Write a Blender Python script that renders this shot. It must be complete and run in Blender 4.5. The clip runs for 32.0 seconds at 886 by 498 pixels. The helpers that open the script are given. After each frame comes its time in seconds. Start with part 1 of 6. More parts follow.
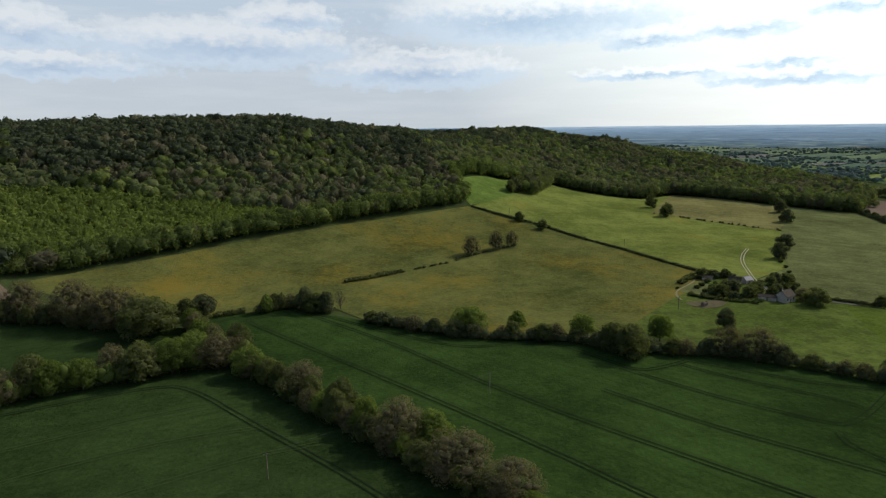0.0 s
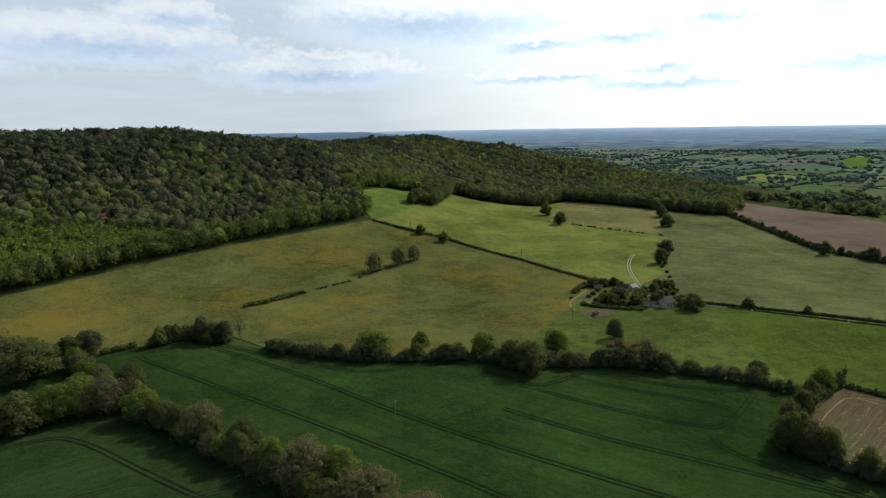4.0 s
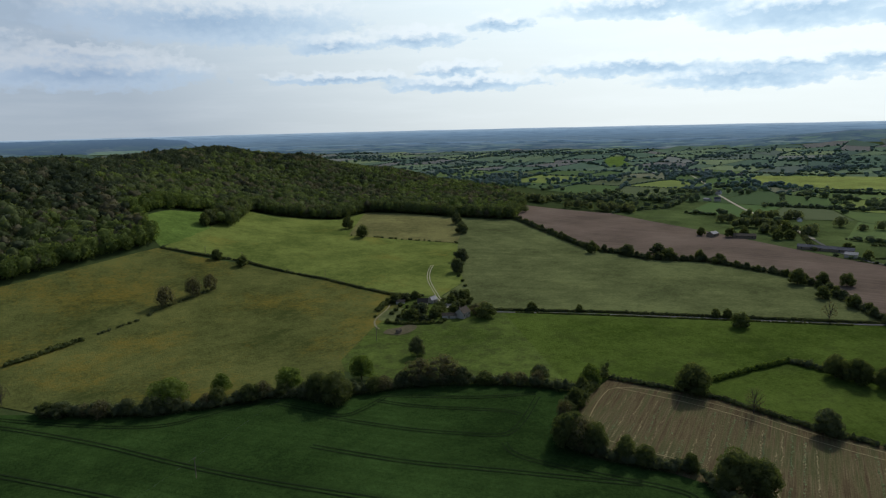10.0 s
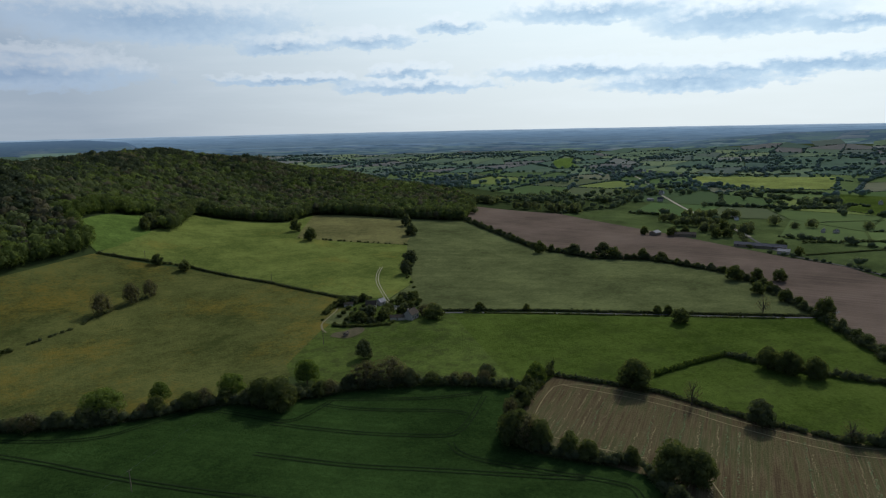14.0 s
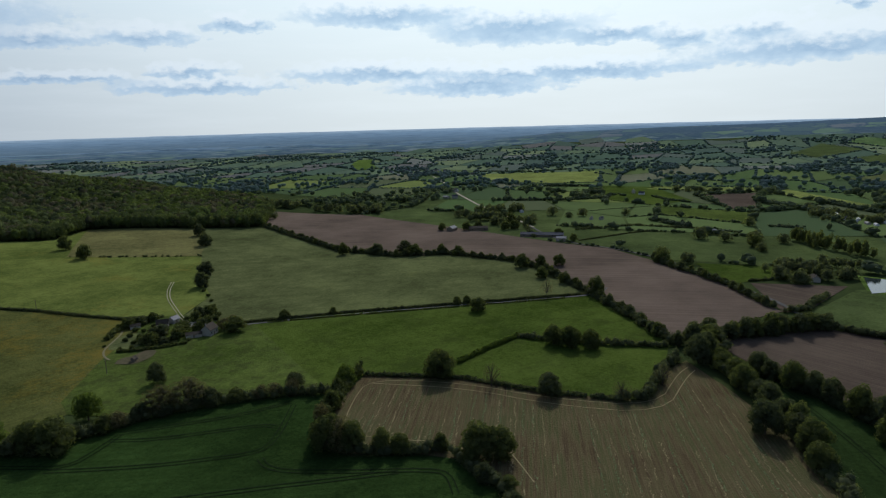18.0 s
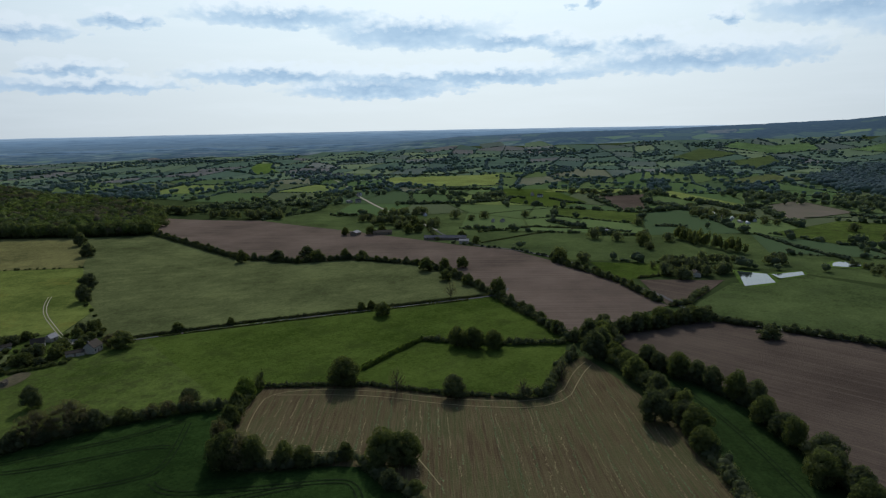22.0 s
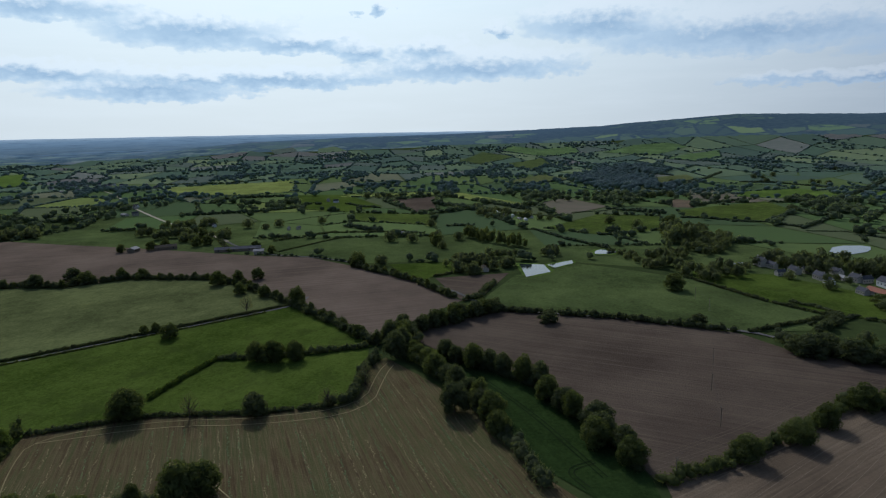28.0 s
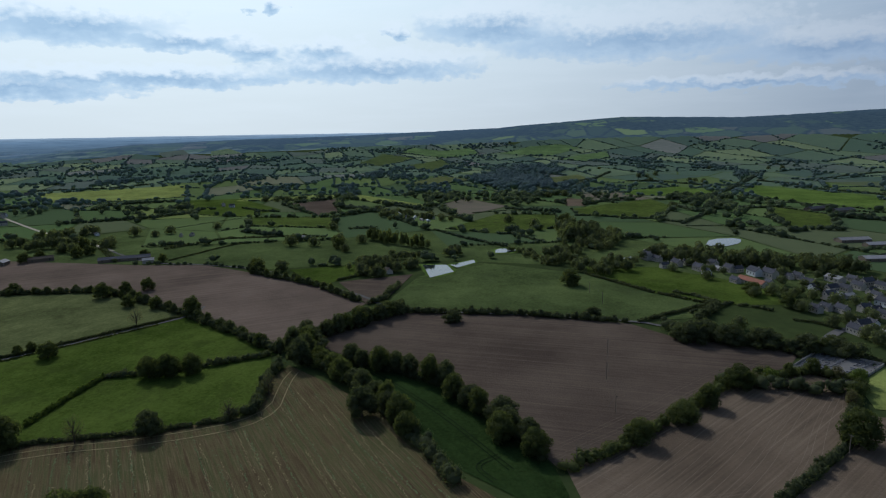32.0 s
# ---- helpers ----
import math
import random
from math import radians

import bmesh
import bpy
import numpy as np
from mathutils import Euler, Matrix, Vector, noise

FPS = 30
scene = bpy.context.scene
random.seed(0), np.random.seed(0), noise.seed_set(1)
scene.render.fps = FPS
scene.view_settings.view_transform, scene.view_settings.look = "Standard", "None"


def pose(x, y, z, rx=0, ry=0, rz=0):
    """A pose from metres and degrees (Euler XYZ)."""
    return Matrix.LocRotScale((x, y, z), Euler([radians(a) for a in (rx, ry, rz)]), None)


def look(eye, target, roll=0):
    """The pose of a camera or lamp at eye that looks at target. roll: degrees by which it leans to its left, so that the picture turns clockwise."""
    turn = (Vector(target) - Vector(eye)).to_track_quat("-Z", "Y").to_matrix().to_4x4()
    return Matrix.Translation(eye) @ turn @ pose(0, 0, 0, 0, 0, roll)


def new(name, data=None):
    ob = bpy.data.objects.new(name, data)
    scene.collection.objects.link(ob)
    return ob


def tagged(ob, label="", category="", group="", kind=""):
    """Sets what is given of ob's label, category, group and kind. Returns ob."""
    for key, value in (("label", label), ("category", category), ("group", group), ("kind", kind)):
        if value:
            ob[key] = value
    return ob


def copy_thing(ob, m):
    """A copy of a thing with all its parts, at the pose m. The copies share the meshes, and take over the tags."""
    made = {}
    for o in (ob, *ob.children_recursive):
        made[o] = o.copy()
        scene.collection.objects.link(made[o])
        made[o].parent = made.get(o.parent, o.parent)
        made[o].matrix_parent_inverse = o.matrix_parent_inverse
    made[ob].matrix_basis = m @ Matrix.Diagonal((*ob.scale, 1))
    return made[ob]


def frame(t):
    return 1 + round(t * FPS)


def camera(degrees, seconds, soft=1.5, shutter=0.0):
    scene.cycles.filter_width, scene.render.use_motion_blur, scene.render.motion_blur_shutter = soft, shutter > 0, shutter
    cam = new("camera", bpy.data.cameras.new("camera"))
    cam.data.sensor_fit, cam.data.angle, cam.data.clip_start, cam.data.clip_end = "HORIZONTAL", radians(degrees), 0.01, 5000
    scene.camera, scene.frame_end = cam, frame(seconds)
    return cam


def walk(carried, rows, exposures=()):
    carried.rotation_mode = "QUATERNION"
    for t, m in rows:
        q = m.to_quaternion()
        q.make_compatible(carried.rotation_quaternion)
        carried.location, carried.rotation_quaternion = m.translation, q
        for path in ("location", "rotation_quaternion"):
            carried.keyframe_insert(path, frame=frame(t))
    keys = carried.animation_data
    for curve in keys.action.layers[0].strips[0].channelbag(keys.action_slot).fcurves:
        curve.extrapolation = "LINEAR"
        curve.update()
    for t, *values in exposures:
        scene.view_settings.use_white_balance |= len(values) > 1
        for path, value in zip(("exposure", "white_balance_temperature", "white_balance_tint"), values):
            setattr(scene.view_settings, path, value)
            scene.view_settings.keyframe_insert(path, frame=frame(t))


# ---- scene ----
cam = camera(71.1, 32.0, soft=1.2)
# seconds, x, y, z, yaw, pitch, roll
ROWS = [
    (0.0, 0.00, 0.00, 99.00, 0.02, -11.16, -0.60),
    (0.5, 0.13, -0.13, 100.31, -1.23, -11.13, -0.64),
    (1.0, 0.24, -0.27, 101.62, -2.33, -11.14, -0.67),
    (1.5, 0.36, -0.39, 102.95, -3.50, -11.12, -0.70),
    (2.0, 0.49, -0.51, 104.29, -4.66, -11.11, -0.74),
    (2.5, 0.66, -0.64, 105.65, -6.18, -11.13, -0.79),
    (3.0, 0.86, -0.79, 107.02, -7.17, -11.13, -0.77),
    (3.5, 1.11, -0.99, 108.39, -8.01, -11.11, -0.78),
    (5.5, 2.83, -2.68, 114.14, -13.13, -11.13, -0.99),
    (6.0, 3.36, -2.98, 115.54, -14.76, -11.16, -1.10),
    (6.5, 3.89, -3.29, 116.93, -16.10, -11.17, -1.18),
    (7.0, 4.39, -3.60, 118.27, -18.34, -11.22, -1.30),
    (7.5, 4.83, -3.90, 119.54, -20.24, -11.25, -1.34),
    (8.0, 5.20, -4.17, 120.73, -22.36, -11.25, -1.37),
    (8.5, 5.47, -4.41, 121.82, -24.11, -11.26, -1.39),
    (9.0, 5.69, -4.63, 122.74, -24.73, -11.25, -1.42),
    (9.5, 5.90, -4.83, 123.41, -25.74, -11.26, -1.39),
    (10.0, 6.15, -5.03, 123.83, -26.82, -11.28, -1.31),
    (10.5, 6.49, -5.21, 124.03, -27.94, -11.30, -1.38),
    (11.0, 6.91, -5.38, 124.06, -28.19, -11.30, -1.32),
    (11.5, 7.39, -5.51, 123.95, -28.51, -11.29, -1.28),
    (12.0, 7.88, -5.63, 123.78, -28.79, -11.27, -1.22),
    (12.5, 8.34, -5.75, 123.57, -29.10, -11.24, -1.19),
    (13.0, 8.78, -5.90, 123.37, -29.54, -11.22, -1.19),
    (13.5, 9.20, -6.09, 123.18, -30.23, -11.20, -1.14),
    (15.5, 10.33, -7.31, 123.08, -36.15, -11.24, -1.34),
    (16.0, 10.57, -7.54, 122.99, -38.40, -11.28, -1.25),
    (16.5, 10.79, -7.77, 122.86, -41.09, -11.29, -1.34),
    (17.0, 11.00, -7.97, 122.78, -43.85, -11.34, -1.48),
    (17.5, 11.25, -8.10, 122.77, -46.69, -11.36, -1.55),
    (18.0, 11.52, -8.20, 122.82, -49.34, -11.41, -1.54),
    (18.5, 11.78, -8.27, 122.88, -51.72, -11.43, -1.51),
    (19.0, 11.99, -8.36, 122.90, -53.40, -11.44, -1.42),
    (19.5, 12.16, -8.49, 122.90, -54.71, -11.43, -1.37),
    (20.0, 12.34, -8.60, 122.91, -55.40, -11.38, -1.28),
    (20.5, 12.53, -8.72, 122.96, -56.06, -11.35, -1.22),
    (21.0, 12.75, -8.83, 123.00, -56.63, -11.33, -1.18),
    (21.5, 12.98, -8.95, 123.03, -57.28, -11.30, -1.11),
    (22.0, 13.23, -9.09, 123.06, -58.20, -11.28, -1.08),
    (22.5, 13.50, -9.26, 123.08, -59.50, -11.28, -1.09),
    (23.0, 13.79, -9.43, 123.09, -61.03, -11.26, -1.14),
    (23.5, 14.07, -9.61, 123.09, -63.07, -11.27, -1.20),
    (24.0, 14.31, -9.82, 123.12, -64.67, -11.25, -1.25),
    (24.5, 14.46, -10.03, 123.15, -66.64, -11.28, -1.26),
    (25.0, 14.56, -10.19, 123.14, -68.26, -11.25, -1.23),
    (25.5, 14.63, -10.31, 123.10, -70.04, -11.23, -1.20),
    (26.0, 14.67, -10.38, 123.05, -71.80, -11.22, -1.21),
    (26.5, 14.71, -10.45, 122.99, -73.36, -11.18, -1.16),
    (28.5, 14.81, -10.76, 123.03, -77.91, -11.10, -0.94),
    (29.0, 14.73, -10.74, 123.05, -79.01, -11.07, -0.95),
    (29.5, 14.65, -10.71, 123.07, -80.06, -11.04, -0.94),
    (30.0, 14.56, -10.70, 123.09, -81.36, -11.06, -0.88),
    (30.5, 14.47, -10.72, 123.12, -82.45, -11.05, -0.85),
    (31.0, 14.39, -10.78, 123.17, -83.67, -11.04, -0.85),
    (31.5, 14.32, -10.88, 123.25, -84.82, -11.06, -0.81),
    (32.0, 14.26, -10.99, 123.35, -85.92, -11.10, -0.84),
]
EXPOSURE = [(0.0, 0.18, 6500, 12), (3.0, 0.32, 6450, 12), (6.0, 0.18, 6300, 12), (8.0, -0.05, 6150, 12), (10.0, -0.2, 6000, 11), (20.0, -0.40, 5800, 11), (32.0, -0.49, 5540, 11)]
walk(cam, [(t, pose(x, y, z, 90 + pitch, 0, yaw) @ pose(0, 0, 0, 0, 0, roll)) for t, x, y, z, yaw, pitch, roll in ROWS], EXPOSURE)

# ---- sun, sky and clouds ----
SUN_AZ, SUN_EL = -60.0, 38.0          # degrees from +y to the left, and above the horizon
sun_way = Vector((-math.sin(radians(SUN_AZ)) * math.cos(radians(SUN_EL)), math.cos(radians(SUN_AZ)) * math.cos(radians(SUN_EL)), math.sin(radians(SUN_EL))))
sun = new("sun", bpy.data.lights.new("sun", "SUN"))
sun.data.energy, sun.data.angle, sun.data.color = 2.75, radians(0.6), (1.0, 0.95, 0.86)
sun.matrix_world = look(sun_way * 500, (0, 0, 0))


def node(tree, kind, **values):
    """A node; values are sockets by name, or by _number: a number, a tuple or a socket to link."""
    n = tree.nodes.new(kind)
    for key, value in values.items():
        socket = n.inputs[int(key[1:]) if key[0] == "_" else key.replace("_", " ")]
        if isinstance(value, bpy.types.NodeSocket):
            tree.links.new(value, socket)
        else:
            socket.default_value = value
    return n


def calc(tree, operation, a, b=0.0, clamp=False):
    n = node(tree, "ShaderNodeMath", _0=a, _1=b)
    n.operation, n.use_clamp = operation, clamp
    return n.outputs[0]


def blend(tree, factor, a, b, mode="MIX"):
    n = node(tree, "ShaderNodeMix")
    n.data_type, n.blend_type = "RGBA", mode
    for socket, value in ((n.inputs[0], factor), (n.inputs[6], a), (n.inputs[7], b)):
        if isinstance(value, bpy.types.NodeSocket):
            tree.links.new(value, socket)
        else:
            socket.default_value = (*value, 1) if isinstance(value, tuple) and len(value) == 3 else value
    return n.outputs[2]


def ramp(tree, factor, stops, mode="LINEAR"):
    n = node(tree, "ShaderNodeValToRGB", Fac=factor)
    n.color_ramp.interpolation = mode
    el = n.color_ramp.elements
    while len(el) < len(stops):
        el.new(0.5)
    for e, (p, c) in zip(el, stops):
        e.position, e.color = p, (*c, 1) if isinstance(c, tuple) else (c, c, c, 1)
    return n.outputs[0]


# azimuth, elevation, half width, half height, in degrees
CLOUDS_A = [(32.8, 7.0, 3.7, 1.1), (18.4, 6.5, 9.9, 1.3), (13.2, 8.9, 4.2, 0.8), (31.2, 4.7, 6.8, 0.7), (2.1, 4.7, 6.3, 0.7), (1.6, 5.9, 3.7, 0.5),
            (-7.4, 8.8, 10.4, 1.7), (-17.8, 6.9, 3.1, 0.6), (-24.7, 7.4, 3.7, 0.6), (2.1, 4.5, 7.8, 1.1), (-44.9, 9.3, 6.8, 0.9), (-28.4, 4.7, 2.6, 0.5)]
CLOUDS_B = [(-18.4, 4.1, 5.7, 0.4), (-45.2, 4.5, 8.4, 0.6), (-55.4, 4.1, 6.3, 0.6), (-32.4, 8.5, 2.3, 0.5), (-56.2, 8.0, 6.8, 1.3), (-64.5, 7.1, 4.7, 0.6),
            (-69.7, 6.4, 2.1, 0.7), (-76.3, 6.6, 3.1, 0.7), (-79.7, 5.1, 8.4, 1.0), (-62.1, 4.2, 10.4, 0.6), (-52.5, 3.2, 6.8, 0.7), (-29.3, 3.5, 6.3, 0.5)]
CLOUDS_C = [(-91.0, 8.4, 5.7, 1.3), (-102.9, 7.0, 10.4, 1.4), (-117.4, 5.5, 6.8, 1.0), (-71.5, 9.9, 0.9, 0.4), (-82.0, 7.9, 0.9, 0.6), (-112.0, 3.2, 9.0, 0.4)]
world = bpy.data.worlds.new("world")
scene.world = world
world.use_nodes = True
w = world.node_tree
w.nodes.clear()
SKY_POWER = 0.13
sky = node(w, "ShaderNodeTexSky")
sky.sky_type, sky.sun_disc = "NISHITA", False
sky.sun_elevation, sky.sun_rotation = radians(SUN_EL), radians(-SUN_AZ)
sky.air_density, sky.dust_density, sky.ozone_density, sky.altitude = 1.0, 3.5, 1.0, 150.0
way = node(w, "ShaderNodeTexCoord").outputs["Generated"]
axis = node(w, "ShaderNodeSeparateXYZ", Vector=way)
azimuth = calc(w, "MULTIPLY", calc(w, "ARCTAN2", calc(w, "MULTIPLY", axis.outputs[0], -1.0), axis.outputs[1]), 57.296)
height = calc(w, "MULTIPLY", calc(w, "ARCSINE", axis.outputs[2]), 57.296)
height_share = calc(w, "DIVIDE", height, 12.0, True)


def ruffle(scale_a, scale_h, seed, detail, rough):
    place = node(w, "ShaderNodeCombineXYZ", X=calc(w, "MULTIPLY", azimuth, scale_a), Y=calc(w, "MULTIPLY", height, scale_h), Z=seed).outputs[0]
    return calc(w, "SUBTRACT", node(w, "ShaderNodeTexNoise", Vector=place, Scale=1.0, Detail=detail, Roughness=rough).outputs[0], 0.5)


# the outlines billow: coarse swells and fine curls shift where each cloud lies
billow = ruffle(0.5, 0.7, 2.0, 2.0, 0.5)
curl = ruffle(1.3, 1.8, 0.0, 5.0, 0.55)
bent_az = calc(w, "ADD", azimuth, calc(w, "ADD", calc(w, "MULTIPLY", ruffle(0.3, 0.7, 9.0, 2.0, 0.5), 7.0), calc(w, "MULTIPLY", curl, 2.6)))
bent_el = calc(w, "ADD", height, calc(w, "ADD", calc(w, "MULTIPLY", billow, 1.5), calc(w, "MULTIPLY", ruffle(1.1, 2.0, 5.0, 5.0, 0.55), 1.1)))
thick, level, total = None, None, None
for a, e, aw, eh in CLOUDS_A + CLOUDS_B + CLOUDS_C:
    u = calc(w, "DIVIDE", calc(w, "SUBTRACT", bent_az, a), aw * 1.25)
    rise = calc(w, "DIVIDE", calc(w, "SUBTRACT", bent_el, e), eh * 1.75)
    v = calc(w, "MAXIMUM", calc(w, "MULTIPLY", rise, 0.85), calc(w, "MULTIPLY", rise, -1.5))
    puff = calc(w, "SUBTRACT", 1.0, calc(w, "SQRT", calc(w, "ADD", calc(w, "MULTIPLY", u, u), calc(w, "MULTIPLY", v, v))))
    share = calc(w, "ADD", puff, 0.3, True)
    share = calc(w, "MULTIPLY", share, share)
    up = calc(w, "MULTIPLY", share, rise)
    thick = puff if thick is None else calc(w, "MAXIMUM", thick, puff)
    level = up if level is None else calc(w, "ADD", level, up)
    total = share if total is None else calc(w, "ADD", total, share)
thick = calc(w, "ADD", thick, calc(w, "MULTIPLY", curl, 0.5))
level = calc(w, "ADD", calc(w, "DIVIDE", level, calc(w, "ADD", total, 0.001)), calc(w, "MULTIPLY", curl, 0.9))
# the sun stands above the clouds: their tops are white, their flat bases grey
lit = ramp(w, calc(w, "MULTIPLY", calc(w, "ADD", level, 0.5), 0.8), [(0.42, 0.0), (0.82, 0.8)])
mask = ramp(w, calc(w, "ADD", thick, 0.1), [(0.02, 0.0), (0.16, 0.55), (0.42, 1.0)])
# thin streaks everywhere
streak = node(w, "ShaderNodeTexNoise", Vector=node(w, "ShaderNodeCombineXYZ", X=calc(w, "MULTIPLY", azimuth, 0.10), Y=calc(w, "MULTIPLY", height, 0.85), Z=4.0).outputs[0], Scale=1.0, Detail=6.0, Roughness=0.6).outputs[0]
veil = ramp(w, streak, [(0.45, 0.0), (0.75, 0.28)])
toward = node(w, "ShaderNodeVectorMath", _0=way, _1=tuple(sun_way))
toward.operation = "DOT_PRODUCT"
glare = ramp(w, toward.outputs["Value"], [(0.43, 0.0), (0.79, 0.76), (0.9, 1.0)])
clear = blend(w, 1.0, sky.outputs[0], (SKY_POWER,) * 3, "MULTIPLY")
low_sky = blend(w, height_share, blend(w, glare, (0.47, 0.525, 0.56), (1.22, 1.25, 1.13)), blend(w, glare, (0.43, 0.53, 0.63), (1.20, 1.31, 1.24)))
rim = blend(w, glare, (0.66, 0.70, 0.72), (1.32, 1.37, 1.28))
sheet = blend(w, veil, low_sky, rim)
dusk = blend(w, glare, (0.50, 0.60, 0.70), (0.80, 0.98, 1.06))
deep = blend(w, glare, (0.37, 0.48, 0.61), (0.55, 0.75, 0.90))
body = blend(w, ramp(w, thick, [(0.3, 0.0), (1.1, 1.0)]), dusk, deep)
cloud = blend(w, lit, body, rim)
seen = blend(w, mask, sheet, cloud)
# overhead the sky clears to a deeper blue
final = blend(w, ramp(w, axis.outputs[2], [(0.22, 0.0), (0.5, 1.0)]), seen, clear)
node(w, "ShaderNodeOutputWorld", Surface=node(w, "ShaderNodeBackground", Color=final, Strength=1.0).outputs[0])

# ---- the lie of the land ----
RIDGE = [(-620, 330, 52), (-460, 460, 74), (-396, 565, 90), (-270, 635, 94), (-186, 695, 95), (-90, 735, 84), (-16, 900, 74), (154, 1170, 85), (265, 1150, 68), (386, 1062, 42), (477, 935, 22), (534, 822, 6)]
FAR_AZ = [-140, -121, -111, -102, -93, -91.4, -85, -75, -60, -50, -7, -5, -2, 8, 14, 20, 26, 60]
FAR_EL = [0.8, 0.75, 0.45, 0.6, 0.0, -0.2, -0.5, -0.75, -1.0, -2, -2, -0.85, -0.62, -0.58, -0.64, -0.8, -0.72, -1.0]
EDGE = 4700.0


def ease(a, b, v):
    t = np.clip((v - a) / (b - a), 0, 1)
    return t * t * (3 - 2 * t)


def hill(x, y):
    """Height of the wooded ridge above the plain."""
    best = np.zeros_like(x)
    for (x0, y0, z0), (x1, y1, z1) in zip(RIDGE, RIDGE[1:]):
        dx, dy = x1 - x0, y1 - y0
        k = np.clip(((x - x0) * dx + (y - y0) * dy) / (dx * dx + dy * dy), 0, 1)
        d = np.hypot(x - x0 - k * dx, y - y0 - k * dy)
        best = np.maximum(best, (z0 + k * (z1 - z0) - 6) * np.exp(-((d / 165) ** 2)))
    return best


def land(x, y):
    """Ground height, for numpy arrays."""
    x, y = np.asarray(x, float), np.asarray(y, float)
    r = np.hypot(x, y)
    z = 10 * ease(330, 640, y - 0.35 * x) * (1 - ease(1000, 1500, r)) * (1 - ease(300, 700, x))
    z += hill(x, y)
    el = np.interp(np.degrees(np.arctan2(-x, y)), FAR_AZ, FAR_EL)
    top = 123 + 3900 * np.tan(np.radians(el))
    z += np.maximum(top - z, 0) * ease(2300, 3900, r) * (1 - 0.5 * ease(3900, 4800, r))
    z += 5 * np.sin(x / 210 + 1.0) * np.sin(y / 260 + 0.4) * ease(700, 1400, r)
    return z


def land_at(x, y):
    return float(land(np.array([x]), np.array([y]))[0])

# ---- materials ----
def surface(name, paint, rough=0.9, bump=0.0, bump_scale=1.0, spec=0.2, translucent=0.0):
    """A material whose colour comes from paint(tree, place): place is the world position."""
    m = bpy.data.materials.new(name)
    m.use_nodes = True
    t = m.node_tree
    t.nodes.clear()
    place = node(t, "ShaderNodeNewGeometry").outputs["Position"]
    colour = paint(t, place)
    p = node(t, "ShaderNodeBsdfPrincipled", Base_Color=colour, Roughness=rough)
    p.inputs["Specular IOR Level"].default_value = spec
    if bump:
        grain = node(t, "ShaderNodeTexNoise", Vector=place, Scale=bump_scale, Detail=4.0, Roughness=0.6).outputs[0]
        t.links.new(node(t, "ShaderNodeBump", Height=grain, Strength=bump, Distance=1.0).outputs[0], p.inputs["Normal"])
    out = p.outputs[0]
    if translucent:
        tr = node(t, "ShaderNodeBsdfTranslucent", Color=blend(t, 1.0, colour, (1.25, 1.3, 0.6), "MULTIPLY")).outputs[0]
        out = node(t, "ShaderNodeMixShader", Fac=translucent, _1=out, _2=tr).outputs[0]
    node(t, "ShaderNodeOutputMaterial", Surface=out)
    return m


def noise_at(t, place, scale, detail=4.0, rough=0.55, stretch=None, turn=0.0):
    if stretch:
        m = node(t, "ShaderNodeMapping", Vector=place, Rotation=(0, 0, radians(turn)), Scale=tuple(1 / v if v else 1e6 for v in stretch))
        m.vector_type = "TEXTURE"
        place = m.outputs[0]
    return node(t, "ShaderNodeTexNoise", Vector=place, Scale=scale, Detail=detail, Roughness=rough).outputs[0]


def meadow(name, low, high, fleck=None, fleck_from=0.58, fleck_size=0.02, lines=None):
    """Grass in two greens, with broad patches, tufts and, if wanted, flowering patches or faint mowing lines."""
    def paint(t, place):
        broad = noise_at(t, place, 0.018, 6.0, 0.6)
        tuft = noise_at(t, place, 0.55, 5.0, 0.7)
        fine = noise_at(t, place, 0.12, 5.0, 0.7)
        mixed = calc(t, "ADD", calc(t, "MULTIPLY", broad, 0.45), calc(t, "ADD", calc(t, "MULTIPLY", tuft, 0.3), calc(t, "MULTIPLY", fine, 0.25)))
        c = blend(t, ramp(t, mixed, [(0.41, 0.0), (0.59, 1.0)]), tuple(v * 0.72 for v in low), tuple(v * 1.2 for v in high))
        if fleck:
            spots = calc(t, "ADD", calc(t, "MULTIPLY", noise_at(t, place, fleck_size, 5.0, 0.65), 0.7), calc(t, "MULTIPLY", noise_at(t, place, 0.35, 4.0, 0.8), 0.3))
            c = blend(t, ramp(t, spots, [(fleck_from, 0.0), (fleck_from + 0.14, 0.8)]), c, fleck)
        if lines:
            c = blend(t, ramp(t, noise_at(t, place, 1.0, 3.0, 0.6, (lines[1], 0.004, 0.0), lines[0]), [(0.45, 0.0), (0.7, lines[2])]), c, tuple(v * 0.72 for v in low))
        return c
    return surface(name, paint, 1.0, 0.45, 0.9, 0.0)


def tilled(name, low, high, turn, pale=None, freq=0.55):
    """Worked soil with drill rows along one bearing."""
    def paint(t, place):
        broad = noise_at(t, place, 0.014, 5.0, 0.6)
        row = noise_at(t, place, 1.0, 4.0, 0.65, (freq, 0.008, 0.0), turn)
        clod = noise_at(t, place, 0.8, 4.0, 0.7)
        mixed = calc(t, "ADD", calc(t, "MULTIPLY", broad, 0.5), calc(t, "ADD", calc(t, "MULTIPLY", row, 0.35), calc(t, "MULTIPLY", clod, 0.15)))
        c = blend(t, ramp(t, mixed, [(0.39, 0.0), (0.61, 1.0)]), tuple(v * 0.85 for v in low), tuple(v * 1.1 for v in high))
        if pale:
            c = blend(t, ramp(t, row, [(0.6, 0.0), (0.74, 0.6)]), c, pale)
        return c
    return surface(name, paint, 1.0, 0.5, 1.2, 0.0)


